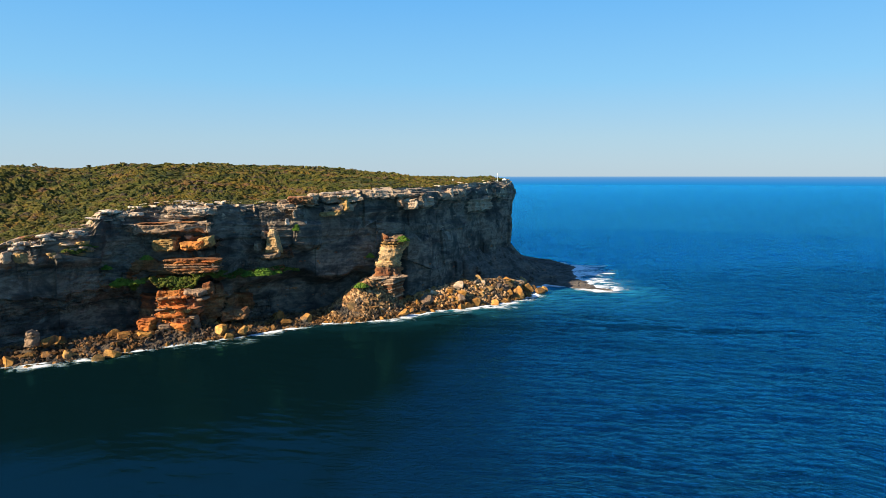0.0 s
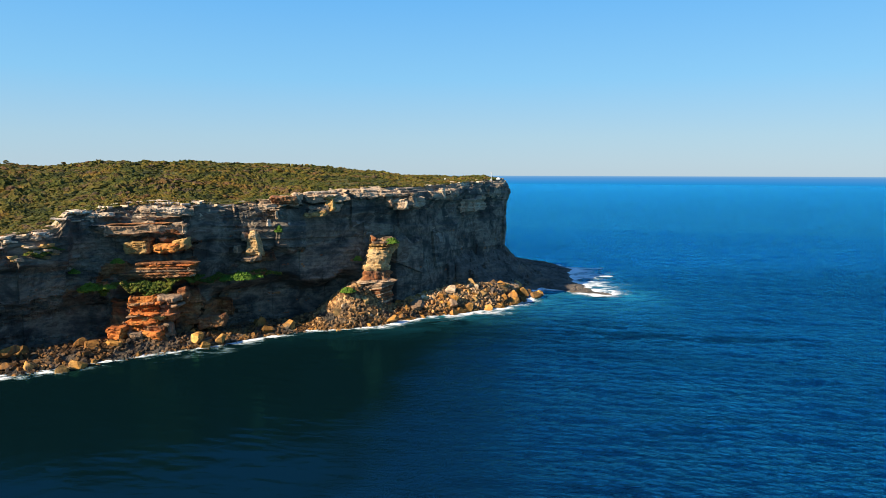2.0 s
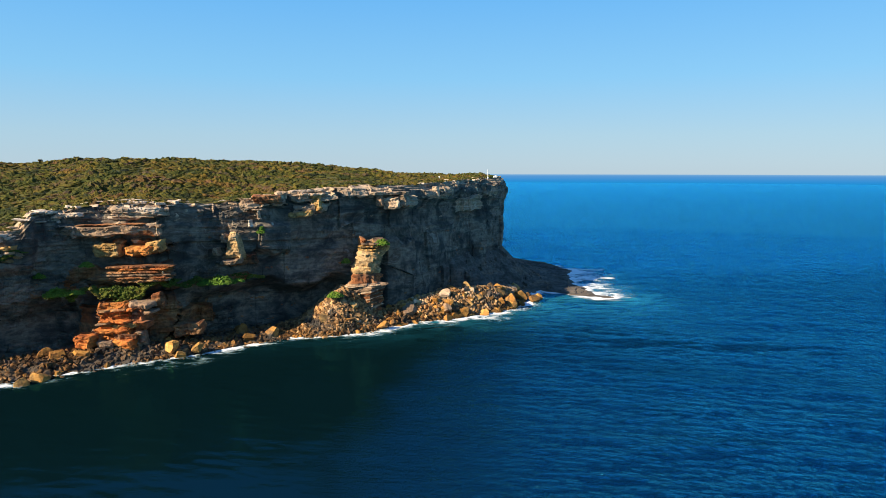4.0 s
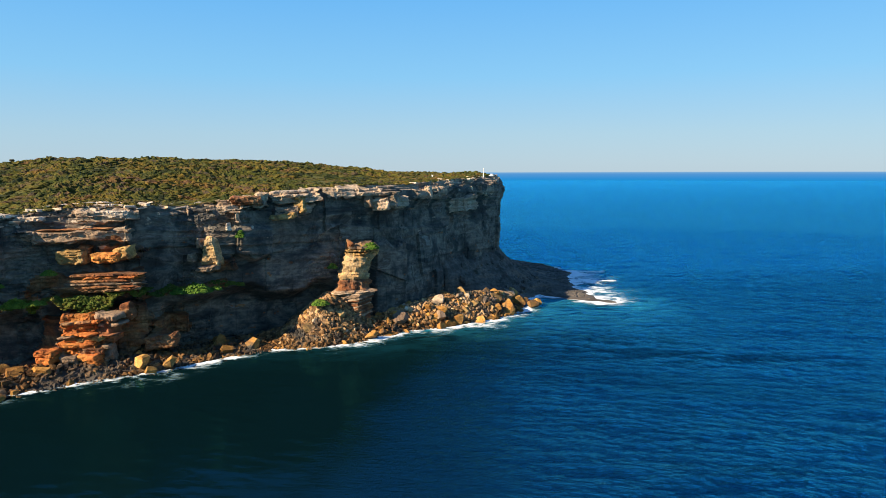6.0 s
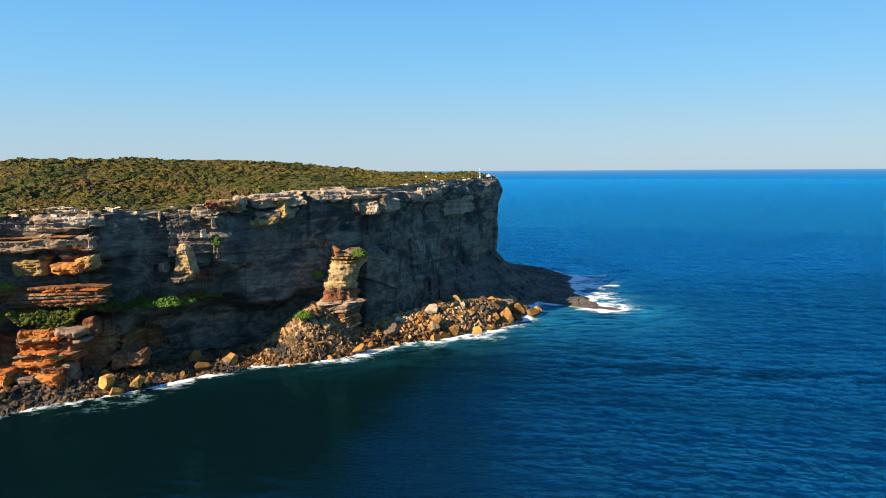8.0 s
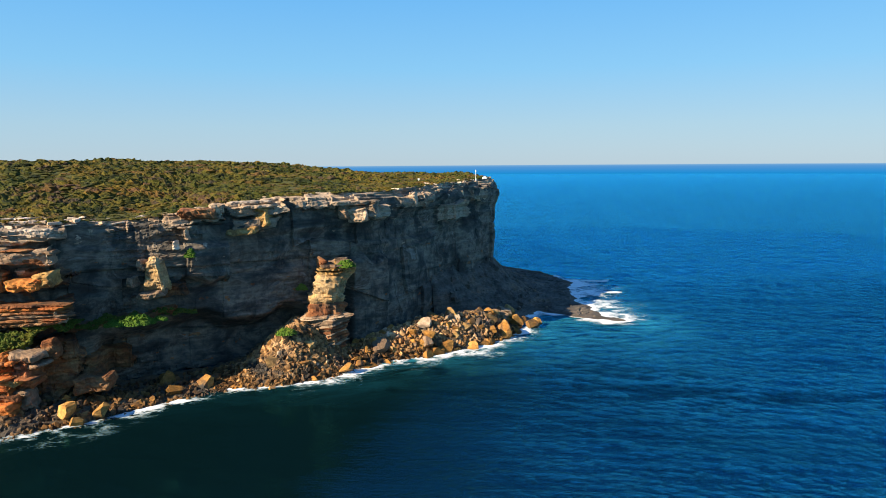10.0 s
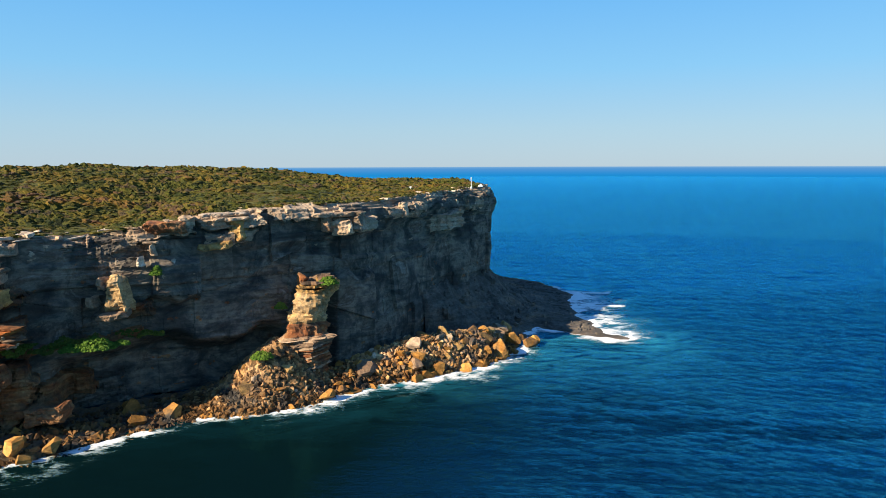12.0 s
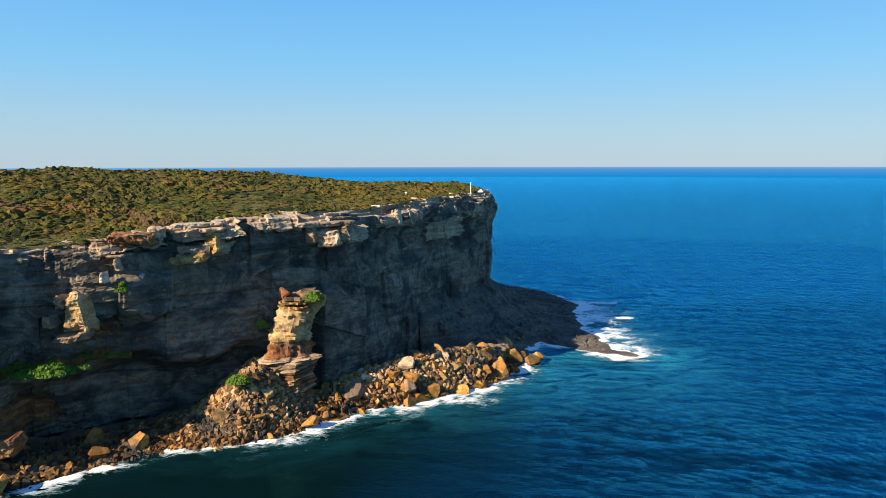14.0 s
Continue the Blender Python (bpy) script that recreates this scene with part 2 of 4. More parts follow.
sea_water, nt, bsdf = material("sea_water", 0.14)
bsdf.inputs["IOR"].default_value = 1.33
bsdf.inputs["Specular IOR Level"].default_value = 0.3
deep = waves(nt, 1.0, 260, 70, 3, 0.5, 0.4, -0.3)
open_sea = colours(nt, deep, [(0.36, (0.0004, 0.010, 0.027)), (0.5, (0.0005, 0.015, 0.042)), (0.64, (0.0006, 0.02, 0.053))])
where = nt.nodes.new("ShaderNodeNewGeometry")
at = nt.nodes.new("ShaderNodeSeparateXYZ")
nt.links.new(where.outputs["Position"], at.inputs[0])


# the sheltered cove: still water, the cliff's dark reflection put into its green colour
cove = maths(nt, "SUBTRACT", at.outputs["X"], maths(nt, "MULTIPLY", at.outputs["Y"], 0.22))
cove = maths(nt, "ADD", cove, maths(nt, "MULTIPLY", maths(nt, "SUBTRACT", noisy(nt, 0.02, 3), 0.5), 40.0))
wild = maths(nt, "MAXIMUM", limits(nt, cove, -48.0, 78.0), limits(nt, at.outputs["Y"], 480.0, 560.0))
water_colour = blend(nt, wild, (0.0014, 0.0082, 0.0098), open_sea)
# pale water: churned with air off the point, green over the shallows by the boulders
shoal = nt.nodes.new("ShaderNodeAttribute")
shoal.attribute_name = "shoal"
pale = maths(nt, "MULTIPLY", shoal.outputs["Fac"], limits(nt, noisy(nt, 0.05, 6, 0.68, (0.6, 1.6, 1), 1.0, 0.1), 0.36, 0.62))
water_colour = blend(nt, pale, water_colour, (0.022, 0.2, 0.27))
swell = maths(nt, "ADD", maths(nt, "MULTIPLY", waves(nt, 1.0, 60, 16, 3, 0.5, 0.3, -0.2), 3.2), maths(nt, "MULTIPLY", waves(nt, 1.0, 17, 4.5, 4, 0.6, 0.4, -0.25), 1.4))
chop = maths(nt, "ADD", waves(nt, 1.0, 5.5, 1.5, 5, 0.62, 0.5, -0.26), maths(nt, "MULTIPLY", waves(nt, 1.0, 3.0, 0.8, 3, 0.6, 0.3, -0.3), 0.35))
far_swell = maths(nt, "MULTIPLY", waves(nt, 1.0, 170, 60, 5, 0.65, 0.3, -0.1), maths(nt, "MULTIPLY", limits(nt, at.outputs["Y"], 450.0, 1500.0), 11.0))
swell = maths(nt, "ADD", swell, far_swell)
open_water = maths(nt, "MAXIMUM", limits(nt, cove, -60.0, 60.0), limits(nt, at.outputs["Y"], 480.0, 560.0))
rise = node(nt, "Bump", Distance=1.0)
nt.links.new(maths(nt, "MULTIPLY", open_water, maths(nt, "SUBTRACT", 1.0, maths(nt, "MULTIPLY", limits(nt, at.outputs["Y"], 900.0, 4000.0), 0.45))), rise.inputs["Strength"])
nt.links.new(swell, rise.inputs["Height"])
relief = node(nt, "Bump", Distance=2.0)
calm = maths(nt, "SUBTRACT", 1.0, maths(nt, "MULTIPLY", limits(nt, at.outputs["Y"], 900.0, 4000.0), 0.45))
nt.links.new(maths(nt, "MULTIPLY", maths(nt, "ADD", maths(nt, "MULTIPLY", open_water, 0.95), 0.03), calm), relief.inputs["Strength"])
nt.links.new(chop, relief.inputs["Height"])
# a lane of less glossy water off the point
lane = maths(nt, "ADD", maths(nt, "SUBTRACT", at.outputs["Y"], 379.0), maths(nt, "MULTIPLY", at.outputs["X"], 0.5))
lane = maths(nt, "ABSOLUTE", maths(nt, "ADD", lane, maths(nt, "MULTIPLY", maths(nt, "SUBTRACT", noisy(nt, 0.025, 3), 0.5), 50.0)), 0.0)
lane = maths(nt, "MULTIPLY", limits(nt, lane, 30.0, 4.0), maths(nt, "MULTIPLY", limits(nt, at.outputs["X"], 60.0, 95.0), limits(nt, at.outputs["X"], 230.0, 150.0)))
nt.links.new(rise.outputs[0], relief.inputs["Normal"])
nt.nodes.remove(bsdf)
body = node(nt, "BsdfDiffuse")
gloss = node(nt, "BsdfAnisotropic", Roughness=0.1, Color=(0.07, 0.63, 1.0, 1))
edge_on = node(nt, "Fresnel", IOR=1.33)
for n in (body, gloss, edge_on):
    nt.links.new(relief.outputs[0], n.inputs["Normal"])
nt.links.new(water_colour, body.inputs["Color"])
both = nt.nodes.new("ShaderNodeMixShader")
# sky gloss is capped in the cove, standing in for the cliff's reflection
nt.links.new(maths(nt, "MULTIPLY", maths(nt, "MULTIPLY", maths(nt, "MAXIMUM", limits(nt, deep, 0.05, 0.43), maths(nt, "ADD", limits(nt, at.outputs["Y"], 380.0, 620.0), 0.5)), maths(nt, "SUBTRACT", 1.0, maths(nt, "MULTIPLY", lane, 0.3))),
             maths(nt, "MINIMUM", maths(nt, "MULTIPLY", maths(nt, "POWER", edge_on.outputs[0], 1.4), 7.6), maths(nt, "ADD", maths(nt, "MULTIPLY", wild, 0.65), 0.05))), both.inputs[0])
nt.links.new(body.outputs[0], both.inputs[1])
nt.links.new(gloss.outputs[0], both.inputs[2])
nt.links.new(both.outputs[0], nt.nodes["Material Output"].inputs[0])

foam_white, nt, bsdf = material("sea_foam", 0.7)
thick = nt.nodes.new("ShaderNodeAttribute")
thick.attribute_name = "foam"
web = maths(nt, "ABSOLUTE", maths(nt, "SUBTRACT", noisy(nt, 0.22, 5, 0.62, (0.75, 1.5, 1), 0.9), 0.5), 0.0)
web = maths(nt, "ADD", maths(nt, "MULTIPLY", web, -3.2), maths(nt, "MULTIPLY", noisy(nt, 1.1, 4, 0.65, (0.8, 1.3, 1)), 0.5))
cover = limits(nt, maths(nt, "ADD", maths(nt, "MULTIPLY", thick.outputs["Fac"], 1.25), web), 0.38, 1.08)
nt.links.new(colours(nt, cover, [(0.1, (0.2, 0.46, 0.52)), (0.45, (0.62, 0.74, 0.77)), (0.75, (0.84, 0.87, 0.88))]), bsdf.inputs["Base Color"])
nt.links.new(cover, bsdf.inputs["Alpha"])


# ---- plan of the headland ----
def line(points, step):
    """A smooth plan line through a few points, at even steps."""
    p = np.array(points, float)
    d = np.r_[0, np.cumsum(np.hypot(*np.diff(p, axis=0).T))]
    s = np.arange(0, d[-1], step)
    xy = np.stack([np.interp(s, d, p[:, i]) for i in (0, 1)], 1)
    k = int(9 / step)
    ker = np.hanning(2 * k + 3)
    ker /= ker.sum()
    pad = np.pad(xy, ((k + 1, k + 1), (0, 0)), "reflect", reflect_type="odd")
    return s, np.stack([np.convolve(pad[:, i], ker, "valid") for i in (0, 1)], 1)


# points up to x = -174 lie unseen, drawn forward to shade the shore
FACE = [(-420, 150), (-300, 222), (-208, 307), (-174, 331), (-158, 343), (-135, 358), (-115, 373), (-95, 377), (-78, 381), (-60, 392), (-45, 397), (-30, 405), (-12, 415), (10, 426),
        (30, 435), (50, 450), (70, 476), (90, 506), (108, 522), (119, 536), (122, 560), (120, 700), (112, 900)]
SHORE = [(-420, 110), (-300, 185), (-205, 250), (-178, 285), (-155, 310), (-125, 320), (-106, 332), (-93, 341), (-68, 350), (-42, 368), (-25, 380), (0, 383), (20, 391), (40, 407),
         (68, 418), (96, 430), (112, 446), (128, 466)]
EDGE_X = [-420, -200, -166, -157, -146, -134, -130, -114, -95, -60, -35, -5, 20, 48, 80, 118]
EDGE_Z = [45, 46, 49, 53, 55.5, 57.5, 64, 66, 68, 66, 70, 74, 75, 74.5, 76.3, 79]
face_s, face_xy = line(FACE, 0.4)
seen = (face_xy[:, 0] > -175) & (face_xy[:, 1] < 600)
seen |= np.arange(len(face_s)) % 8 == 0
face_s, face_xy = face_s[seen], face_xy[seen]
face_t = np.gradient(face_xy, axis=0)
face_t /= np.hypot(*face_t.T)[:, None]
face_n = np.stack([face_t[:, 1], -face_t[:, 0]], 1)
front = face_xy[:, 0].argmax()


def face_y(x):
    return np.interp(x, face_xy[:front, 0], face_xy[:front, 1])


def shore_y(x):
    return np.interp(x, [p[0] for p in SHORE], [p[1] for p in SHORE])


def top_z(x, y):
    """Height of the plateau."""
    w = w0 = np.maximum(y - face_y(np.minimum(x, 119)), 0)
    w = np.minimum(w, np.maximum(121 - x, 0) * 0.8 + 0.2 * w)
    e = np.interp(x, EDGE_X, EDGE_Z)
    c = np.interp(x, [-400, -150, -60, 0, 60, 118], [91, 90, 88, 86.5, 83.6, 80.5])
    return e + (c - e) * smooth(0.08 + w / np.interp(x, [-420, -200, -140], [330, 300, 190])) + 0.8 * fbm(x / 25, y / 25, 0, 3, 5) * smooth(w / 20) - 30 * smooth((w0 - 215) / 250) - 14 * smooth((w0 - 170) / 150) * smooth((x - 10) / 70)


def bricks(s, z, thick, length, seed):
    """Jointed beds: one random number for each block of a wall."""
    zz = z + 0.5 * vnoise(s / 40, z * 0, 0, seed) * thick + 0.35 * thick * vnoise(z / thick / 1.7, 0, 0, seed + 1)
    row = np.floor(zz / thick)
    ln = length * (0.6 + 1.2 * hashed(row, seed + 2))
    col = np.floor((s + 0.4 * vnoise(s / 9, z / 7, 0, seed + 4)) / ln + 10 * hashed(row, seed + 3))
    return hashed(row, col, seed + 5)


def bump(xx, zz, x0, x1, z0, z1, d, sz=0.7):
    """A buttress that stands out more and more along the cliff and breaks off at its end."""
    ramp = 0.4 + 0.6 * np.clip((xx - x0) / (x1 - x0), 0, 1)
    return d * ramp * smooth((xx - x0) / 1.0 + 0.5) * smooth((x1 - xx) / 1.5 + 0.5) * smooth((zz - z0) / sz + 0.5) * smooth((z1 - zz) / sz + 0.5)


# bulges of the cliff: along it from, to; height from, to; metres out
BULGES = [(-120, -90, -5, 22, 8.0), (-106, -77, -5, 26, 8.0), (-98, -86, 10, 25, 2.5), (-83, -76, 18, 30, 3.0), (-118, -75, 32, 39, 6.0), (-109, -96, 43, 51, 5.0),
          (-94, -76, 43.5, 50, 6.5), (-120, -81, 53, 58.5, 8.0), (-99, -78, 61, 66.5, 6.0), (-56, -38, 36, 41, 5.0),
          (-154, -142, 16, 25, 3.0), (-44, -26, 65, 72, 5.0), (-24, -3, 67, 74, 7.0), (-22, -6, 60, 66, 5.0),
          (2, 18, 68, 74, 4.0), (24, 43, 62, 70, 7.0), (52, 60, 67, 73, 3.5), (62, 69, 65, 73, 4.0), (80, 94, 56, 66, 6.0), (100, 111, 66, 74, 3.0),
          (-178, -117, -5, 25, -6.0), (-130, -44, 27, 30.5, 3.0), (-76, -60, 6, 16, 7.0)]


def bulged(x, z):
    xx = x + 3.0 * vnoise(x / 9, z / 6, 0, 31) + 1.3 * np.round(2 * vnoise(x / 3, z / 1.6, 0, 33)) / 2
    zz = z + 1.6 * vnoise(x / 7, z / 5, 0, 32) + 0.9 * vnoise(x / 2.2, z / 3, 0, 34)
    return sum(bump(xx, zz, *b) for b in BULGES)


def out_by(x, s, z):
    """How far the rock stands out from the plan line."""
    d = 2.4 * fbm(s / 36, z / 60, 0, 3, 11)
    # tall panels between upright joints
    d = d + 3.0 * (bricks(s, z + 6, 24, 21, 101) - 0.5) + 0.7 * (bricks(s, z, 11, 12, 111) - 0.5)
    # long beds, each a little proud or worn back, thicker and closer together near the top
    zz = z + 1.4 * vnoise(s / 70, 0, 0, 21) + 0.02 * s
    high = smooth((z - 44) / 10)
    run = 0.7 + 0.6 * vnoise(s / 30, z / 9, 0, 22)
    d = d + (0.3 + 1.2 * high) * run * (hashed(np.floor(zz / 2.3), 31) - 0.5) + (0.15 + 0.7 * high) * run * (hashed(np.floor(zz / 0.9), 32) - 0.5)
    d = d + 1.6 * smooth((np.abs(vnoise(zz / 7.5, s / 160, 0, 23)) - 0.35) / 0.12) * (0.3 + 0.7 * high)
    # broken patches
    thin = smooth((vnoise(s / 22, z / 10, 0, 16) - 0.1) / 0.3) * (0.35 + 0.65 * smooth((10 - x) / 30))
    d = d + 1.5 * thin * (bricks(s, z, 2.6, 7, 202) - 0.5) + 0.8 * thin * (bricks(s, z, 1.2, 3.5, 303) - 0.5)
    d = d + (0.16 + 0.3 * thin) * fbm(s / 2.2, z / 1.5, 0, 3, 12)
    # the sea has hollowed out the foot
    d = d - 13.0 * smooth((x + 72) / 8) * smooth((12 - x) / 8) * smooth((27 + 3 * vnoise(s / 12, 0, 0, 25) - z) / 9) - 5 * smooth((-108 - x) / 10) * smooth((24 - z) / 10)
    # the shaded buttress behind the pillar
    d = d + 5.0 * smooth((x - 23) / 4) * smooth((46 - x) / 4) * smooth((45 + 2.5 * vnoise(s / 6, 0, 0, 24) - z) / 3)
    d = d + bump(x, z, -52, -24, 41 + 2 * vnoise(s / 5, 0, 0, 26), 56, 5.0, 3.0) + 3.0 * smooth((x + 158) / 4) * smooth((-128 - x) / 3) * smooth((z - 38) / 4)
    return d + bulged(x, z)


# ---- the sea ----
def sea_z(x, y):
    """Swell and wind waves, low in the sheltered cove."""
    wild = 0.22 + 0.78 * smooth((x - 0.22 * y + 50) / 90)
    u, v = 0.96 * x - 0.27 * y, 0.27 * x + 0.96 * y + 4 * vnoise(x / 60, y / 40, 0, 81)
    z = 0.30 * np.sin(v / 5.6 + 2.0 * vnoise(u / 70, v / 60, 0, 83)) * (0.6 + 0.5 * vnoise(x / 70, y / 50, 0, 84))
    z = z + 0.28 * fbm(u / 18, v / 6, 0, 2, 85) + 0.24 * fbm(u / 7, v / 2.6, 0, 3, 86)
    off_point = 1 - 0.8 * np.exp(-((x - 175) / 34) ** 2 - ((y - 505) / 60) ** 2)
    return z * wild * off_point


# outline of the low rock shelf off the point, from the boulders round to the far side
SHELF = [(70, 470), (124, 473), (131, 487), (139, 498), (146, 489), (153, 479), (166, 468), (178, 462), (180, 468), (171, 480), (173, 492), (175, 505), (172, 520), (176, 548), (181, 565), (191, 586), (187, 616),
         (178, 646), (160, 662), (70, 685)]


def from_line(x, y, points):
    """Distance from a broken line."""
    off = np.full(np.shape(x), 999.0)
    for (ax, ay), (bx, by) in zip(points, points[1:]):
        q = np.clip(((x - ax) * (bx - ax) + (y - ay) * (by - ay)) / ((bx - ax) ** 2 + (by - ay) ** 2), 0, 1)
        off = np.minimum(off, np.hypot(x - ax - q * (bx - ax), y - ay - q * (by - ay)))
    return off


# foot of the cliff round the corner of the headland
CORNER = [(70, 478), (90, 507), (108, 523), (119, 536), (122, 560), (120, 700)]


def on_shelf(x, y):
    """Metres inside the outline of the shelf; below zero outside."""
    inside = np.zeros(np.shape(x), bool)
    for (ax, ay), (bx, by) in zip(SHELF, SHELF[1:] + SHELF[:1]):
        inside ^= ((ay > y) != (by > y)) & (x < (bx - ax) * (y - ay) / (by - ay + 1e-9) + ax)
    return np.where(inside, 1, -1) * from_line(x, y, SHELF)


def shoal_at(x, y):
    """Where the water is pale: round the shelf and along the boulders."""
    out = from_line(x, y, SHELF[1:])
    east = np.exp(-(out / 30) ** 2) + 0.5 * np.exp(-(np.maximum(x - 150, 0) / 45) ** 2 - ((y - 440) / 45) ** 2)
    lee = np.exp(-np.maximum(shore_y(x) - y, 0) / 7) * smooth((x - 10) / 30) * smooth((135 - x) / 10)
    return np.clip(east + 0.75 * lee, 0, 1)


def make_sea():
    far = np.geomspace(1000, 4950, 40)[1:]
    r = np.r_[0, 30, 60, np.geomspace(80, 1000, 430), far]
    a = np.radians(np.r_[np.linspace(-237, 44, 90)[:-1], np.linspace(44, 123, 560)])
    p = np.zeros((len(r), len(a), 3))
    p[..., 0], p[..., 1] = 20 + np.outer(r, np.cos(a)), 60 + np.outer(r, np.sin(a))
    p[..., 2] = sea_z(p[..., 0], p[..., 1]) * smooth((1500 - r) / 900)[:, None] * smooth(r / 60)[:, None]
    me = sheet("water", p, sea_water, False)
    me.attributes.new("shoal", "FLOAT", "POINT").data.foreach_set("value", shoal_at(p[..., 0], p[..., 1]).ravel().astype(np.float32))
    tagged(new("water", me), "deep blue ocean water rippled by wind", "sea", kind="structure")


make_sea()


# ---- the cliff and the plateau ----
LIP = []


def make_cliff():
    n_h = 185
    top = top_z(np.minimum(face_xy[:, 0], 118), face_xy[:, 1] + 3)
    v = np.linspace(0, 1, n_h)
    z = -4 + np.outer(top + 4, v)
    s = np.repeat(face_s[:, None], n_h, 1)
    x = np.repeat(face_xy[:, :1], n_h, 1)
    d = out_by(np.where(np.arange(len(face_s))[:, None] > front, 400, x), s, z)
    # broken ledges step back below the lip
    below = (top[:, None] - z) + 2.5 * (bricks(s, z * 0, 50, 9, 404) - 0.5) + 1.5 * vnoise(s / 12, 0, 0, 17)
    d = d - 1.5 * (below < 5.0) * hashed(np.floor(s / 7), 3) - 1.6 * (below < 3.0) - 1.5 * (below < 1.4)
    # the lip draws back over the last metres and runs in under the heath
    rim = np.array([0.0, 0.25, 0.6, 1.2, 2.2, 3.4, 4.5, 6.5, 9.0])
    p = np.zeros((len(face_s), n_h + len(rim), 3))
    p[:, :n_h, :2] = face_xy[:, None] + face_n[:, None] * d[..., None]
    p[:, :n_h, 2] = z
    lip = (face_xy + face_n * d[:, -1:])[:front]
    at = np.arange(-420, 124, 1.0)
    far = np.array([max(lip[np.abs(lip[:, 0] - a) < 2.0, 1], default=face_y(a)) for a in at])
    LIP.extend((at, far))
    for k, w in enumerate(rim):
        q = face_xy + face_n * (d[:, -1:] - w)
        p[:, n_h + k, :2] = q
        p[:, n_h + k, 2] = top + 0.05 + 0.35 * vnoise(face_s / 3, k * 0.4, 0, 19) - 0.06 * w
    me = sheet("cliff", p, cliff_rock)
    me.materials.append(rust_rock), me.materials.append(pale_rock)
    # sunlight is put into the buttresses' colour: rusty below, pale above and along lip
    full = np.concatenate([bulged(np.where(np.arange(len(face_s))[:, None] > front, 400, x), z), np.full((len(face_s), len(rim)), 3.0)], 1)[:-1, :-1]
    zz = p[:-1, :-1, 2] + 6 * vnoise(p[:-1, :-1, 0] / 7, p[:-1, :-1, 2] / 5, 0, 15)
    me.polygons.foreach_set("material_index", np.where((full + 1.6 * fbm(p[:-1, :-1, 0] / 5, p[:-1, :-1, 2] / 3, 0, 3, 18) > 1.7) | (np.pad(below, ((0, 0), (0, len(rim))))[:-1, :-1] + 3.5 * vnoise(p[:-1, :-1, 0] / 6, p[:-1, :-1, 2] / 4, 0, 20) < 2.6), np.where(zz > 51, 2, 1), 0).ravel().astype(np.int32))
    tagged(new("cliff", me), "sheer bedded weathered sandstone sea cliff, shade toned into its rock", "cliff", kind="structure")


make_cliff()
lip_x, lip_far = LIP


def lip_y(x):
    """The innermost line of the broken lip."""
    return np.interp(x, lip_x, lip_far)


def make_plateau():
    xs = np.r_[np.linspace(-420, -180, 50), np.linspace(-178, 119, 150)]
    w = np.r_[-0.8, -0.2, np.linspace(0.4, 300, 130), np.linspace(310, 600, 25)]
    p = np.zeros((len(xs), len(w), 3))
    p[..., 0] = xs[:, None]
    p[..., 1] = lip_y(xs)[:, None] + w
    p[..., 2] = top_z(p[..., 0], p[..., 1]) - np.r_[1.2, 0.7, np.zeros(len(w) - 2)]
    tagged(new("ground", sheet("ground", p, soil, False)), "heath-covered sandy plateau above the cliff", "ground", kind="structure")


make_plateau()


def lump(rng, rings=4, seg=8, low=0.0):
    """A leafy dome about one metre across: its points and triangles."""
    th = np.linspace(0, math.pi * (0.5 + low), rings)
    ph = np.arange(seg) * 2 * math.pi / seg
    pts = [(0, 0, 1)]
    for i, t in enumerate(th[1:]):
        for f in ph + (i % 2) * math.pi / seg:
            pts.append((math.sin(t) * math.cos(f), math.sin(t) * math.sin(f), math.cos(t)))
    pts = np.array(pts) * (1 + 0.27 * rng.standard_normal((len(pts), 1)).clip(-1.3, 1.5))
    tri = [(0, 1 + j, 1 + (j + 1) % seg) for j in range(seg)]
    for i in range(rings - 2):
        a, b = 1 + i * seg, 1 + (i + 1) * seg
        for j in range(seg):
            tri += [(a + j, b + j, b + (j + 1) % seg), (a + j, b + (j + 1) % seg, a + (j + 1) % seg)]
    return pts, np.array(tri)


def scatter_lumps(name, place, size, height, mat, rng, templates=12):
    """Many leafy domes joined into one mesh."""
    kinds = [lump(rng) for _ in range(templates)]
    verts, faces, base = [], [], 0
    pick = rng.integers(0, templates, len(place))
    turn = rng.uniform(0, 2 * math.pi, len(place))
    for k, (pts, tri) in enumerate(kinds):
        at = np.where(pick == k)[0]
        c, s = np.cos(turn[at])[:, None], np.sin(turn[at])[:, None]
        v = np.stack([(pts[:, 0] * c - pts[:, 1] * s) * size[at, None], (pts[:, 0] * s + pts[:, 1] * c) * size[at, None], pts[:, 2] * height[at, None]], -1) + place[at][:, None]
        f = tri[None] + (np.arange(len(at)) * len(pts))[:, None, None] + base
        verts.append(v.reshape(-1, 3)), faces.append(f.reshape(-1, 3))
        base += v.shape[0] * v.shape[1]
    return mesh_of(name, np.concatenate(verts), np.concatenate(faces), mat)


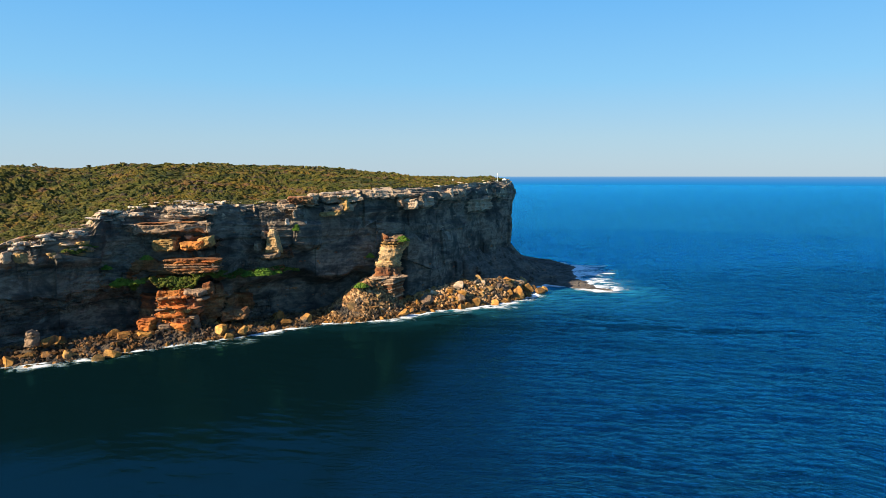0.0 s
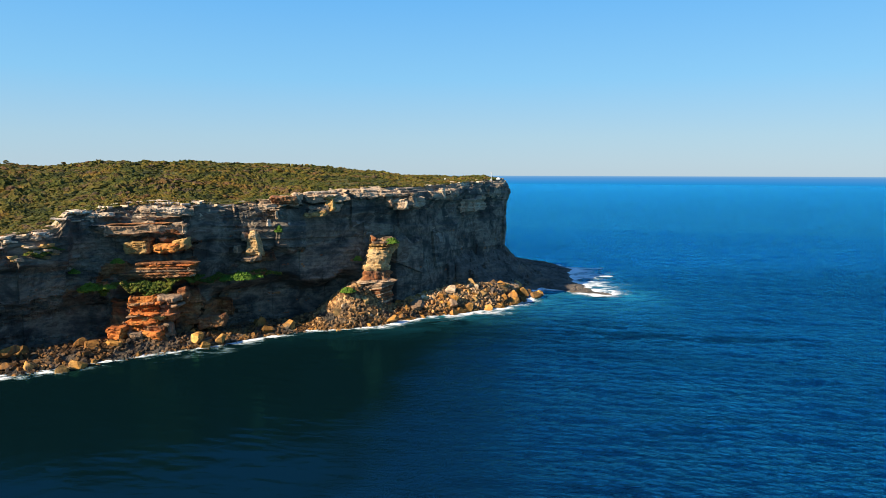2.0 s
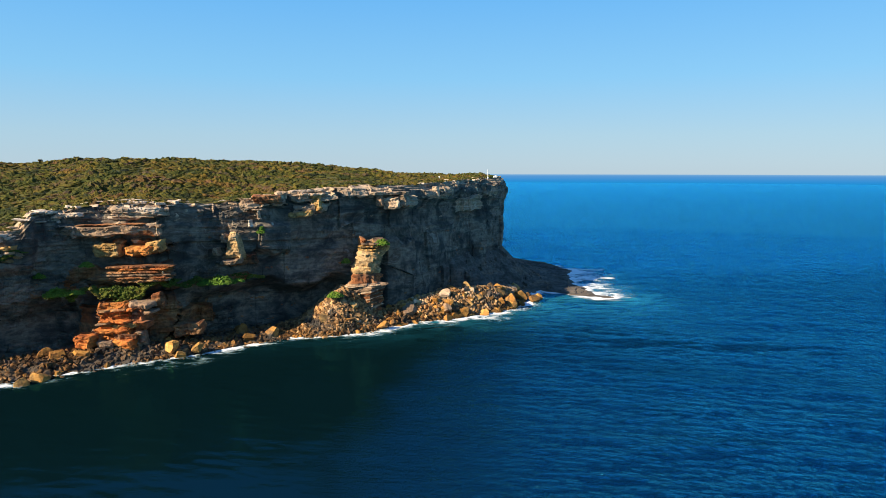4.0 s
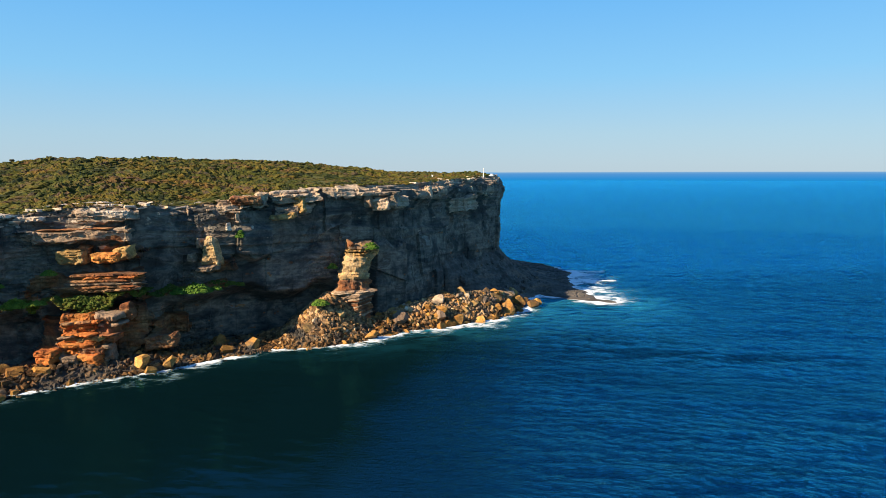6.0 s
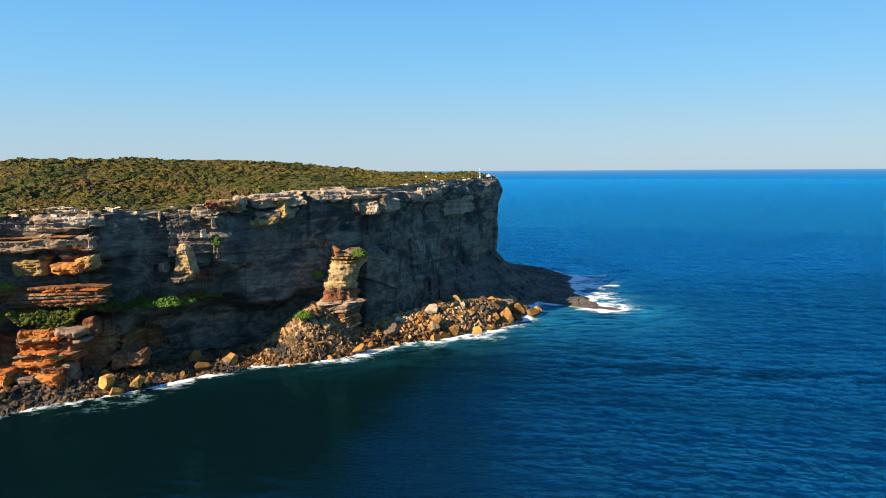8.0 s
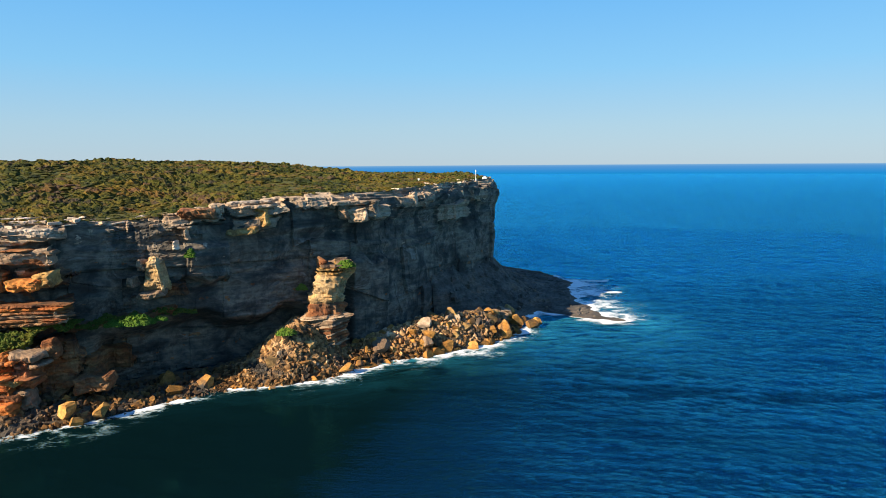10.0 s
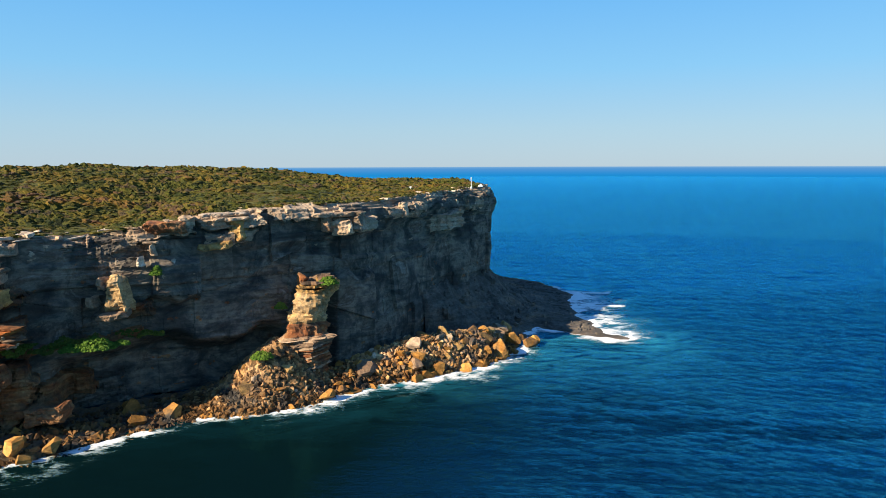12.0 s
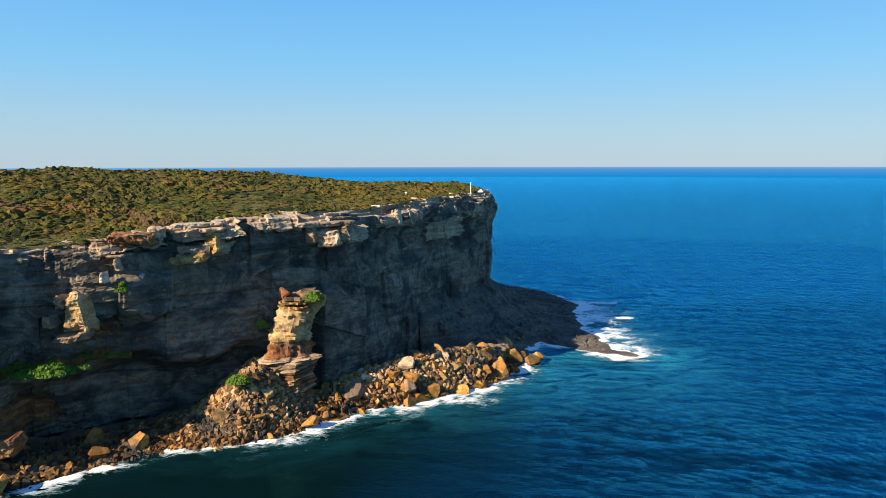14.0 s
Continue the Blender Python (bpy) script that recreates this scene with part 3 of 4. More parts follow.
def make_heath():
    rng = np.random.default_rng(4)
    n = 36000
    x = rng.uniform(-330, 119, n)
    w = -1.2 + 270 * rng.uniform(0, 1, n) ** 1.3
    y = lip_y(x) + w
    bare = vnoise(x / 9, y / 7, 0, 77) + 0.3 * np.exp(-w / 3) + 0.3 * np.exp(-(119 - x) / 12)
    keep = bare < 0.85
    x, y, w = x[keep], y[keep], w[keep]
    tall = (1.05 - 0.05 * smooth(w / 40)) * (0.75 + 0.5 * vnoise(x / 30, y / 30, 0, 78))
    size = (0.85 + 1.9 * rng.uniform(0, 1, len(x)) ** 2.4) * (0.8 + 0.45 * smooth(w / 60))
    place = np.stack([x, y, top_z(x, y) - 0.25 + 0.1 * np.exp(-w / 12)], 1)
    me = scatter_lumps("heath_scrub", place, size, size * rng.uniform(0.35, 0.85, len(x)) * tall, heath_leaf, rng)
    tagged(new("heath_scrub", me), "dense olive and brown coastal heath on the plateau", "scrub", kind="stuff")


make_heath()


# ---- rubble, boulders and the rock shelf ----
FOOT_X = [-420, -155, -110, -90, -66, -45, -27, -20, -12, -5, 2, 7, 15, 23, 30, 45, 62, 80, 96, 104, 110, 116, 122]
FOOT_Z = [4, 3.5, 4, 5, 3, 1.5, 2, 3.5, 8.5, 14.5, 19.5, 19, 13, 6, 6.5, 10, 14, 14, 12, 9, 4, 0.5, -3]


def bank_width(x):
    """From the water to the back of the rubble."""
    return np.minimum(face_y(np.minimum(x, 119)) - shore_y(x) + 2, np.interp(x, [-420, -155, 0, 22, 40, 122], [40, 34, 34, 36, 34, 34]))


def rubble_z(x, u):
    """Height of the rubble: u from 0 at the water to 1 at the back; past the pillar it is a ridge with a dip behind."""
    foot = np.interp(x, FOOT_X, FOOT_Z)
    ridge = smooth((x - 18) / 12)
    up = np.clip(u / 0.5, 0, 1) ** 0.9
    over = np.interp(u, [0, 0.2, 0.48, 0.62, 1.0], [0, 0.5, 1.0, 0.9, 0.1])
    return -1.5 + (foot + 1.5) * (up * (1 - ridge) + over * ridge)


def make_rubble():
    xs = np.arange(-300, 128, 0.8)
    u = np.linspace(-0.12, 1.25, 50)
    p = np.zeros((len(xs), len(u), 3))
    y0 = shore_y(xs)
    p[..., 0] = xs[:, None]
    p[..., 1] = y0[:, None] + bank_width(xs)[:, None] * u
    p[..., 2] = rubble_z(xs[:, None], u) + 0.9 * fbm(p[..., 0] / 3, p[..., 1] / 3, 0, 3, 41)
    tagged(new("rubble_bank", sheet("rubble_bank", p, bank_rock)), "bank of broken sandstone at the cliff foot", "rubble", kind="structure")


make_rubble()


def boulder_mesh(name, rng, mat, fine=True):
    """A broken block with bevelled, uneven faces, about one metre half-width."""
    bm = bmesh.new()
    bmesh.ops.create_cube(bm, size=2)
    for _ in range(8):
        n = Vector(rng.standard_normal(3)).normalized()
        co = n * rng.uniform(0.5, 0.85)
        r = bmesh.ops.bisect_plane(bm, geom=bm.verts[:] + bm.edges[:] + bm.faces[:], plane_co=co, plane_no=n, clear_outer=True)
        bmesh.ops.contextual_create(bm, geom=[g for g in r["geom_cut"] if isinstance(g, bmesh.types.BMEdge)])
    bmesh.ops.bevel(bm, geom=bm.edges[:], offset=0.035, segments=1, affect="EDGES")
    bmesh.ops.triangulate(bm, faces=bm.faces[:])
    if fine:
        bmesh.ops.subdivide_edges(bm, edges=bm.edges[:], cuts=1, use_grid_fill=True)
    shift = Vector(rng.uniform(0, 50, 3))
    for v in bm.verts:
        v.co += Vector(rng.standard_normal(3)) * 0.02 + v.co.normalized() * 0.05 * noise.noise(v.co * 2.2 + shift)
        if v.co.length > 1.25:
            v.co *= 1.25 / v.co.length
    me = bpy.data.meshes.new(name)
    bm.to_mesh(me)
    bm.free()
    me.materials.append(mat)
    return me


def make_boulders():
    rng = np.random.default_rng(9)
    kinds = [boulder_mesh("boulder", rng, shore_rock if k < 7 else pale_rock if k < 8 else tan_rock if k < 10 else ochre_rock) for k in range(12)]
    special = [(-143, 330, 7, 3.6), (-149, 322, 2, 3.0), (-132, 324, 2, 2.6), (-72, 356.5, 5, 4.4), (-61, 358.5, 3, 3.7), (-68, 353, 1.5, 2.6), (96, 446, 9, 6.5), (104, 444, 4, 5.5), (116, 462, 4, 3.8), (120, 464, 3, 3.2), (90, 440, 5, 4), (84, 436, 5, 3.5),
               (70, 432, 8, 4), (60, 428, 8, 3.5), (10, 398, 8, 3), (-5, 392, 8, 3), (24, 396, 2, 3), (30, 402, 2, 3), (106, 463, 7, 5), (111, 470, 7, 5), (116, 477, 6, 4.5), (101, 458, 7, 5), (124, 459, 2, 3.2), (128, 464, 2, 2.8), (114, 449, 1.2, 2.2)]
    spots = [(x, y, z, 0.88 * r) for x, y, z, r in special]
    while len(spots) < 300:
        x = rng.uniform(-165, 124) if rng.uniform() < 0.4 else rng.uniform(-26, 30) if rng.uniform() < 0.25 else rng.uniform(30, 114)
        u = rng.uniform(-0.02, 0.95)
        r = (1.1 + 3.0 * rng.uniform() ** 2.0) * (0.55 if -28 < x < 24 else 1.0 if x > 30 else 0.85)
        y = shore_y(x) + float(bank_width(x)) * u
        spots.append((x, y, float(rubble_z(x, u)) + 0.25 * r, r))
    for x, y, z, r in spots:
        k = rng.integers(0, 7) if z < 5 or rng.uniform() < (0.3 if x > 40 else 0.5) else rng.integers(7, 12)
        ob = new("boulder", kinds[k])
        ob.matrix_world = pose(x, y, z, *rng.uniform(-35, 35, 2), rng.uniform(0, 360))
        ob.scale = (r * rng.uniform(0.8, 1.5), r * rng.uniform(0.7, 1.2), r * rng.uniform(0.5, 1.15))
        tagged(ob, "fallen angular sandstone boulder on the shore rubble" if k < 7 else "pale broken sandstone block on the rubble slope", "boulder", "boulders at the cliff foot")
    # the small stones between
    shapes = []
    for k in range(8):
        me = boulder_mesh("stone", rng, shore_rock, False)
        co = np.empty(len(me.vertices) * 3)
        me.vertices.foreach_get("co", co)
        me.calc_loop_triangles()
        tri = np.empty(len(me.loop_triangles) * 3, np.int32)
        me.loop_triangles.foreach_get("vertices", tri)
        shapes.append((co.reshape(-1, 3), tri.reshape(-1, 3)))
        bpy.data.meshes.remove(me)
    low, high, dark = ([], [], [0]), ([], [], [0]), ([], [], [0])
    for i in range(10000):
        x = rng.uniform(-200, 124) if i % 2 else rng.uniform(-28, 112) if i < 5000 else rng.uniform(-28, 24)
        u = rng.uniform(-0.04, 1.0)
        r = rng.uniform(0.4, 1.5) if i < 5000 else rng.uniform(0.35, 1.2)
        v, f, base = high if rubble_z(x, u) > 4.0 + 3 * rng.uniform(-1, 1) and x > -30 else low
        y = shore_y(x) + float(bank_width(x)) * u
        co, tri = shapes[i % 8]
        m = np.array(Euler(rng.uniform(0, 6, 3)).to_matrix()) * r
        v.append((co * (1, 0.6 + 0.4 * (i % 3), 0.75)) @ m.T + (x, y, float(rubble_z(x, u)) + 0.3 * r))
        f.append(tri + base[0])
        base[0] += len(co)
    # dark fallen blocks on the slope under the corner of the cliff
    for i in range(420):
        x, y = rng.uniform(84, 152), rng.uniform(470, 600)
        if float(on_shelf(np.array(x), np.array(y))) < 4:
            continue
        out = float(from_line(np.array(x), np.array(y), CORNER))
        co, tri = shapes[i % 8]
        m = np.array(Euler(rng.uniform(0, 6, 3)).to_matrix()) * rng.uniform(0.6, 2.2)
        dark[0].append((co * (1.2, 0.9, 0.7)) @ m.T + (x, y, 25 * math.exp(-(out / 18) ** 1.25) + 0.8))
        dark[1].append(tri + dark[2][0])
        dark[2][0] += len(co)
    tagged(new("talus", mesh_of("talus", np.concatenate(dark[0]), np.concatenate(dark[1]), shelf_rock)), "dark weathered blocks fallen under the cliff corner", "talus", kind="stuff")
    tagged(new("shore_stones", mesh_of("shore_stones", np.concatenate(low[0]), np.concatenate(low[1]), stone_rock)), "small broken stones between the boulders", "stones", kind="stuff")
    tagged(new("scree", mesh_of("scree", np.concatenate(high[0]), np.concatenate(high[1]), scree_rock)), "pale loose broken scree on the rubble cone", "scree", kind="stuff")


make_boulders()


def make_shelf():
    x, y = np.meshgrid(np.arange(73, 197, 0.75), np.arange(454, 692, 0.9), indexing="ij")
    inner = on_shelf(x + 2.0 * fbm(x / 9, y / 9, 0, 3, 51), y + 2.0 * fbm(x / 9, y / 9, 0, 3, 55))
    # a slope of fallen rock leans on the foot of the cliff and runs out into flat ledges
    out = from_line(x, y, CORNER)
    slope = 25 * np.exp(-(np.maximum(out, 0) / 18) ** 1.25) * smooth(inner / 14 + 0.1)
    slope = slope + slope * 0.06 * fbm(x / 5, y / 5, 0, 3, 56)
    flat = 0.5 + 0.06 * np.clip(inner, 0, 20) + 0.7 * np.abs(fbm(x / 14, y / 18, 0, 3, 52)) * smooth(inner / 6)
    h = slope + flat + 1.1 * (bricks(x, y, 4.5, 7, 57) - 0.5) * smooth(inner / 5)
    h = np.where(h < 7, np.round(h / 0.7) * 0.7 + 0.12 * fbm(x / 2, y / 2, 0, 3, 53), h + 1.3 * fbm(x / 4, y / 4, 0, 4, 54))
    p = np.stack([x, y, -2.2 + (h + 2.2) * smooth(inner / 2.5 + 0.5)], -1)
    tagged(new("rock_shelf", sheet("rock_shelf", p, shelf_rock)), "low dark wave-cut rock shelf off the headland", "rock shelf", kind="structure")


make_shelf()


# ---- the rock pillar against the cliff ----
def pillar_r(f, a):
    """Radius of the pillar by height and direction: flat faces that shift from storey to storey."""
    r = np.interp(f, [0, 0.2, 0.36, 0.46, 0.62, 0.8, 0.92, 1.0], [10.6, 11.0, 11.0, 7.2, 6.8, 7.2, 7.8, 7.0])
    storey = np.floor(f * 4.3 + 0.3)
    out = np.full(np.broadcast(f, a).shape, 9.0)
    for k in range(6):
        turn = 2 * math.pi * (k + 0.5 * hashed(storey, k, 5)) / 6
        near = np.cos(a - turn)
        out = np.minimum(out, np.where(near > 0.15, (0.78 + 0.22 * hashed(storey, k, 6)) / np.maximum(near, 0.15), 9.0))
    return r * np.minimum(out, 1.25) * (1 + 0.10 * vnoise(np.cos(a) * 3 + 9, np.sin(a) * 3 + 9, f * 9, 72))


def make_pillar():
    rng = np.random.default_rng(3)
    base = tagged(new("rock_pillar"), "sunlit pillar of stacked sandstone beds against the cliff", "rock pillar")
    base.location = (15.5, 414, 6)
    tall, z = 38.5, 0.0
    while z < tall:
        h = min(rng.choice([0.7, 1.0, 1.5] if z < 0.42 * tall else [1.4, 2.6, 3.8, 4.6]) * rng.uniform(0.8, 1.2), tall - z + 0.2)
        q = np.array([0.0, 0.02, 0.2, 0.4, 0.6, 0.8, 0.97, 1.0, 1.0])
        inset = np.array([0.5, 0.965, 1.0, 1.01, 0.99, 1.0, 0.98, 0.95, 0.0])
        a = np.linspace(0, 2 * math.pi, 49)
        f = (z + h * q) / tall
        aa, ff = np.meshgrid(a, f, indexing="ij")
        # blocks of one bed stand out unevenly
        block = (0.98 if z < 0.4 * tall else 1.0) * (rng.uniform(0.88, 1.06) if z < 0.42 * tall else rng.uniform(0.95, 1.04)) - 0.035 + 0.07 * hashed(np.floor(aa[:-1] / 0.9 + 7 * rng.uniform()), int(z * 10))
        block = np.concatenate([block, block[:1]])
        r = pillar_r(ff, aa) * inset * block + 1.3 * fbm(np.cos(aa) * 4 + 9, np.sin(aa) * 4 + 9, ff * 30, 3, 73) * (inset > 0.8)
        r[-1] = r[0]
        p = np.stack([r * np.cos(aa) * 1.05 - 1.6 * (1 - smooth((ff - 0.3) / 0.15)) + 6.0 * smooth(ff - 0.2) * ff, r * np.sin(aa) * 0.95 + 6 * ff, z + h * q + 0 * aa + 0.16 * r * np.cos(aa) * (1 - smooth((ff - 0.34) / 0.1)) + 0.5 * np.cos(aa - 1) * (q > 0.5) * (ff > 0.9) * 3], -1)
        low = z / tall < 0.44
        tint = (rust_rock, tan_rock, pale_rock)[rng.integers(0, 3)] if low else tan_rock if z / tall > 0.93 else (ochre_rock, ochre_rock, gold_rock)[rng.integers(0, 3)]
        ob = new("bed", sheet("bed", p[::-1], tint))
        ob.parent = base
        z += h * 0.985
    knob = new("knob", boulder_mesh("knob", rng, rust_rock))
    knob.scale, knob.rotation_euler = (2.1, 2.0, 3.0), (0.1, 0.05, 0.4)
    knob.parent, knob.location = base, (-0.5, 4.0, tall + 0.4)


make_pillar()


# ---- the beacon ----
def make_beacon():
    b = tagged(new("beacon"), "white navigation beacon post near the cliff edge", "beacon")
    x, y = 106, 521
    b.location = (x, y, float(top_z(np.array(x), np.array(y))))
    for name, r0, r1, z0, z1 in (("base", 0.5, 0.5, -0.6, 0.5), ("post", 0.22, 0.18, 0.5, 4.6), ("lantern", 0.28, 0.26, 4.6, 5.6), ("cap", 0.34, 0.08, 5.6, 5.9)):
        bm = bmesh.new()
        bmesh.ops.create_cone(bm, cap_ends=True, segments=16, radius1=r0, radius2=r1, depth=z1 - z0, matrix=Matrix.Translation((0, 0, (z0 + z1) / 2)))
        part(name, bm, white_paint, b)


make_beacon()


# ---- foam ----
def make_foam(name, x, y, thick, label):
    """A thin sheet of foam on the water, by its thickness from 0 to 1."""
    n, m = x.shape
    f = grid_faces(n, m).reshape(n - 1, m - 1, 4)[thick[:-1, :-1] > 0.06]
    z = 0.28 + 0.2 * thick + sea_z(x, y)
    v = np.stack([x, y, z], -1).reshape(-1, 3)
    used, inv = np.unique(f.ravel(), return_inverse=True)
    me = mesh_of(name, v[used], inv.reshape(-1, 4), foam_white, False)
    me.attributes.new("foam", "FLOAT", "POINT").data.foreach_set("value", thick.ravel()[used].astype(np.float32))
    tagged(new(name, me), label, "foam", kind="stuff")


def make_all_foam():
    xs = np.arange(-200, 128, 0.7)
    w = np.arange(-4, 26, 0.6)
    x = np.repeat(xs[:, None], len(w), 1)
    y = shore_y(xs)[:, None] - w
    reach = (6.5 + 3.0 * smooth((-50 - xs) / 20) + 3.0 * vnoise(xs / 15, 0, 0, 62) + 4 * np.exp(-((xs - 27) / 12) ** 2) + 4 * np.exp(-((xs + 50) / 14) ** 2) + 4 * np.exp(-((xs - 100) / 16) ** 2))[:, None]
    thick = np.exp(-np.maximum(w - 3 * smooth((xs[:, None] - 20) / 20), 0) / np.maximum(reach, 2)) * (0.45 + 0.3 * smooth((x - 5) / 25) + 0.5 * vnoise(x / 9, y / 6, 0, 66) + 0.35 * vnoise(x / 3, y / 2.5, 0, 65)) * smooth((26 - w) / 8)
    make_foam("shore_foam", x, y, np.clip(thick, 0, 1), "white wash of broken waves along the rocks")
    x, y = np.meshgrid(np.arange(118, 232, 0.8), np.arange(440, 625, 0.8), indexing="ij")
    out = np.maximum(-on_shelf(x, y), 0)
    reach = np.where(x > 168 + 0.1 * (y - 500), np.interp(y, [455, 475, 500, 560, 590, 610], [6, 14, 22, 24, 15, 4]), np.interp(x, [118, 135, 165], [3, 7, 6]))
    thick = 1.1 * np.exp(-(out / reach) ** 1.4) * (0.78 + 0.35 * vnoise(x / 15, y / 12, 0, 67) + 0.4 * fbm(x / 6, y / 5, 0, 2, 64))
    # a breaking crest farther out
    crest = np.abs(y - 545 + 0.5 * (x - 205) + 5 * vnoise(x / 12, 0, 0, 68))
    thick = np.maximum(thick, 0.95 * np.exp(-(crest / 4) ** 2) * smooth((x - 182) / 8) * smooth((216 - x) / 10))
    crest = np.abs(y - 590 + 3 * vnoise(x / 8, 0, 0, 69))
    thick = np.maximum(thick, 0.9 * np.exp(-(crest / 4) ** 2) * smooth((x - 196) / 6) * smooth((226 - x) / 8))
    thick = thick * smooth((y - 441) / 6) * smooth((624 - y) / 8) * smooth((231 - x) / 6)
    make_foam("point_foam", x, y, np.clip(thick, 0, 1), "white surf breaking on the rock shelf")


make_all_foam()


# ---- slabs along the lip ----
def slab_mesh(rng, mat):
    """A flat broken slab, about one metre half-width."""
    bm = bmesh.new()
    seg = int(rng.integers(6, 9))
    a = np.sort(rng.uniform(0, 2 * math.pi, seg) * 0.35 + np.arange(seg) * 2 * math.pi / seg)
    rr = rng.uniform(0.75, 1.15, seg)
    rows = [[bm.verts.new((rr[i] * sc * math.cos(a[i]), rr[i] * sc * math.sin(a[i]), z + 0.04 * rng.standard_normal())) for i in range(seg)]
            for z, sc in ((-0.5, 0.85), (-0.35, 1.0), (0.3, 1.02), (0.45, 0.9))]
    for p, q in zip(rows, rows[1:]):
        for i in range(seg):
            bm.faces.new((p[i], p[(i + 1) % seg], q[(i + 1) % seg], q[i]))
    bm.faces.new(rows[-1]), bm.faces.new(rows[0][::-1])
    me = bpy.data.meshes.new("slab")
    bm.to_mesh(me)
    bm.free()
    me.materials.append(mat)
    return me


def make_slabs():
    rng = np.random.default_rng(21)
    kinds = [slab_mesh(rng, bleached_rock if k % 3 == 0 else pale_rock) for k in range(9)]
    cliff = bpy.data.objects["cliff"]
    for i in range(250):
        x = rng.uniform(-165, 118) if i < 90 else rng.uniform(-160, -30)
        w = rng.uniform(0.5, 7.0) if i < 90 else rng.uniform(-3.5, 3.0) + (4 * rng.uniform() if vnoise(x / 14, 0, 0, 91) > 0.2 else 0)
        y = float(lip_y(x)) + w - 1.0
        r = 0.7 + 2.5 * rng.uniform() ** 1.5
        dip = 0.0 if i < 90 else -min(0.0, w) * 1.2 + rng.uniform(0, 1.0)
        if i >= 180:
            x, w, r, dip = rng.uniform(-133, -74), rng.uniform(-2.0, 9.0), rng.uniform(1.2, 3.4), rng.uniform(-0.6, 0.4)
            y = float(lip_y(x)) + w
        ob = new("slab", kinds[i % 9 if i < 180 else i % 3 * 3])
        ob.parent = cliff
        ob.matrix_world = pose(x, y, float(top_z(np.array(x), np.array(y))) + rng.uniform(-0.9, 0.15) - dip, *rng.uniform(-7, 7, 2), rng.uniform(0, 360))
        ob.scale = (r * rng.uniform(0.8, 2.0), r * rng.uniform(0.6, 1.1), rng.uniform(0.35, 1.5))


# ---- shrubs that hold on to the rock ----
def make_shrub(x, y, z, r, h, label, seed, leaf=green_leaf):
    rng = np.random.default_rng(seed)
    n = int(50 + 40 * r)
    a, q = rng.uniform(0, 2 * math.pi, n), np.sqrt(rng.uniform(0, 1, n))
    place = np.stack([r * q * np.cos(a), 0.7 * r * q * np.sin(a), h * (1 - q ** 2) * rng.uniform(0.2, 1, n) - 0.3], 1)
    size = rng.uniform(0.4, 0.95, n)
    ob = new("shrub", scatter_lumps("shrub", place, size, size * rng.uniform(0.7, 1.2, n), leaf, rng, 6))
    ob.location = (x, y, z)
    tagged(ob, label, "shrub", "green shrubs on the cliff ledges")


for k, (x, y, z, r, h) in enumerate([(-53, 379, 29.3, 6.0, 3.8), (-60, 377, 29.3, 4.0, 2.0), (-121, 362, 28.0, 5.5, 3.0), (-113, 363, 28.5, 3.0, 1.4), (-46, 383, 29.5, 2.2, 1.2), (-110, 368, 40, 2.5, 2),
                                     (-128, 363, 36, 2.0, 1.6), (6, 418, 33, 2.0, 2.2)]):
    make_shrub(x, y, z, r, h, "bright green creeping shrub on a cliff ledge", 200 + k)


def make_scrub(x0, x1, top, drop, out, n, seed):
    """Scrub that grows along a ledge and trails unevenly over its edge."""
    rng = np.random.default_rng(seed)
    x = rng.uniform(x0, x1, n)
    f = rng.uniform(0, 1, n)
    fall = drop * (0.65 + 0.7 * vnoise(x / 4, 0, 0, seed)) * smooth((x - x0) / 4) * smooth((x1 - x) / 4)
    y = face_y(x) - out + 4.0 - (4.5 + 0.5 * vnoise(x / 3, f * 2, 0, seed + 1)) * np.minimum(f * 1.6, 1)
    z = top - 0.6 + 1.7 * vnoise(x / 3.5, 0, 0, seed + 2) - fall * np.maximum(f - 0.35, 0) * 1.5
    size = 0.3 + 0.9 * rng.uniform(0, 1, n) ** 1.6
    mid = np.array([(x0 + x1) / 2, float(face_y((x0 + x1) / 2)) - out, top])
    ob = new("scrub", scatter_lumps("scrub", np.stack([x, y, z], 1) - mid, size, size * rng.uniform(0.6, 1.1, n), ledge_leaf, rng, 6))
    ob.location = mid
    tagged(ob, "dense olive scrub trailing over a cliff ledge", "scrub", "scrub on the cliff ledges")


ledge_leaf = foliage("ledge_foliage", [(0.0, (0.05, 0.07, 0.012)), (0.4, (0.08, 0.11, 0.015)), (0.75, (0.12, 0.125, 0.02)), (1.0, (0.15, 0.11, 0.03))])
for k, (x0, x1, top, drop, out, n) in enumerate([(-124, -104, 28.8, 2.5, 7.5, 260), (-107, -84, 30.8, 6.0, 11.5, 520), (-88, -72, 31.4, 4.0, 10.0, 300), (-74, -56, 30.6, 2.5, 5.0, 220), (-50, -36, 30.5, 1.5, 4.5, 70),
                                                  (-142, -134, 47.5, 2.0, 6.0, 90), (-135, -129, 50.0, 2.0, 6.0, 60)]):
    make_scrub(x0, x1, top, drop, out, n, 240 + 5 * k)
make_shrub(25.5, 416, 43.0, 4.0, 2.8, "green bush on top of the rock pillar", 300)
make_shrub(0, 397, 18.3, 4.0, 2.2, "round green bush at the head of the rubble cone", 301)
make_shrub(-36, 394.5, 52, 1.7, 3.2, "small green bush in a crack of the cliff", 302)
make_slabs()


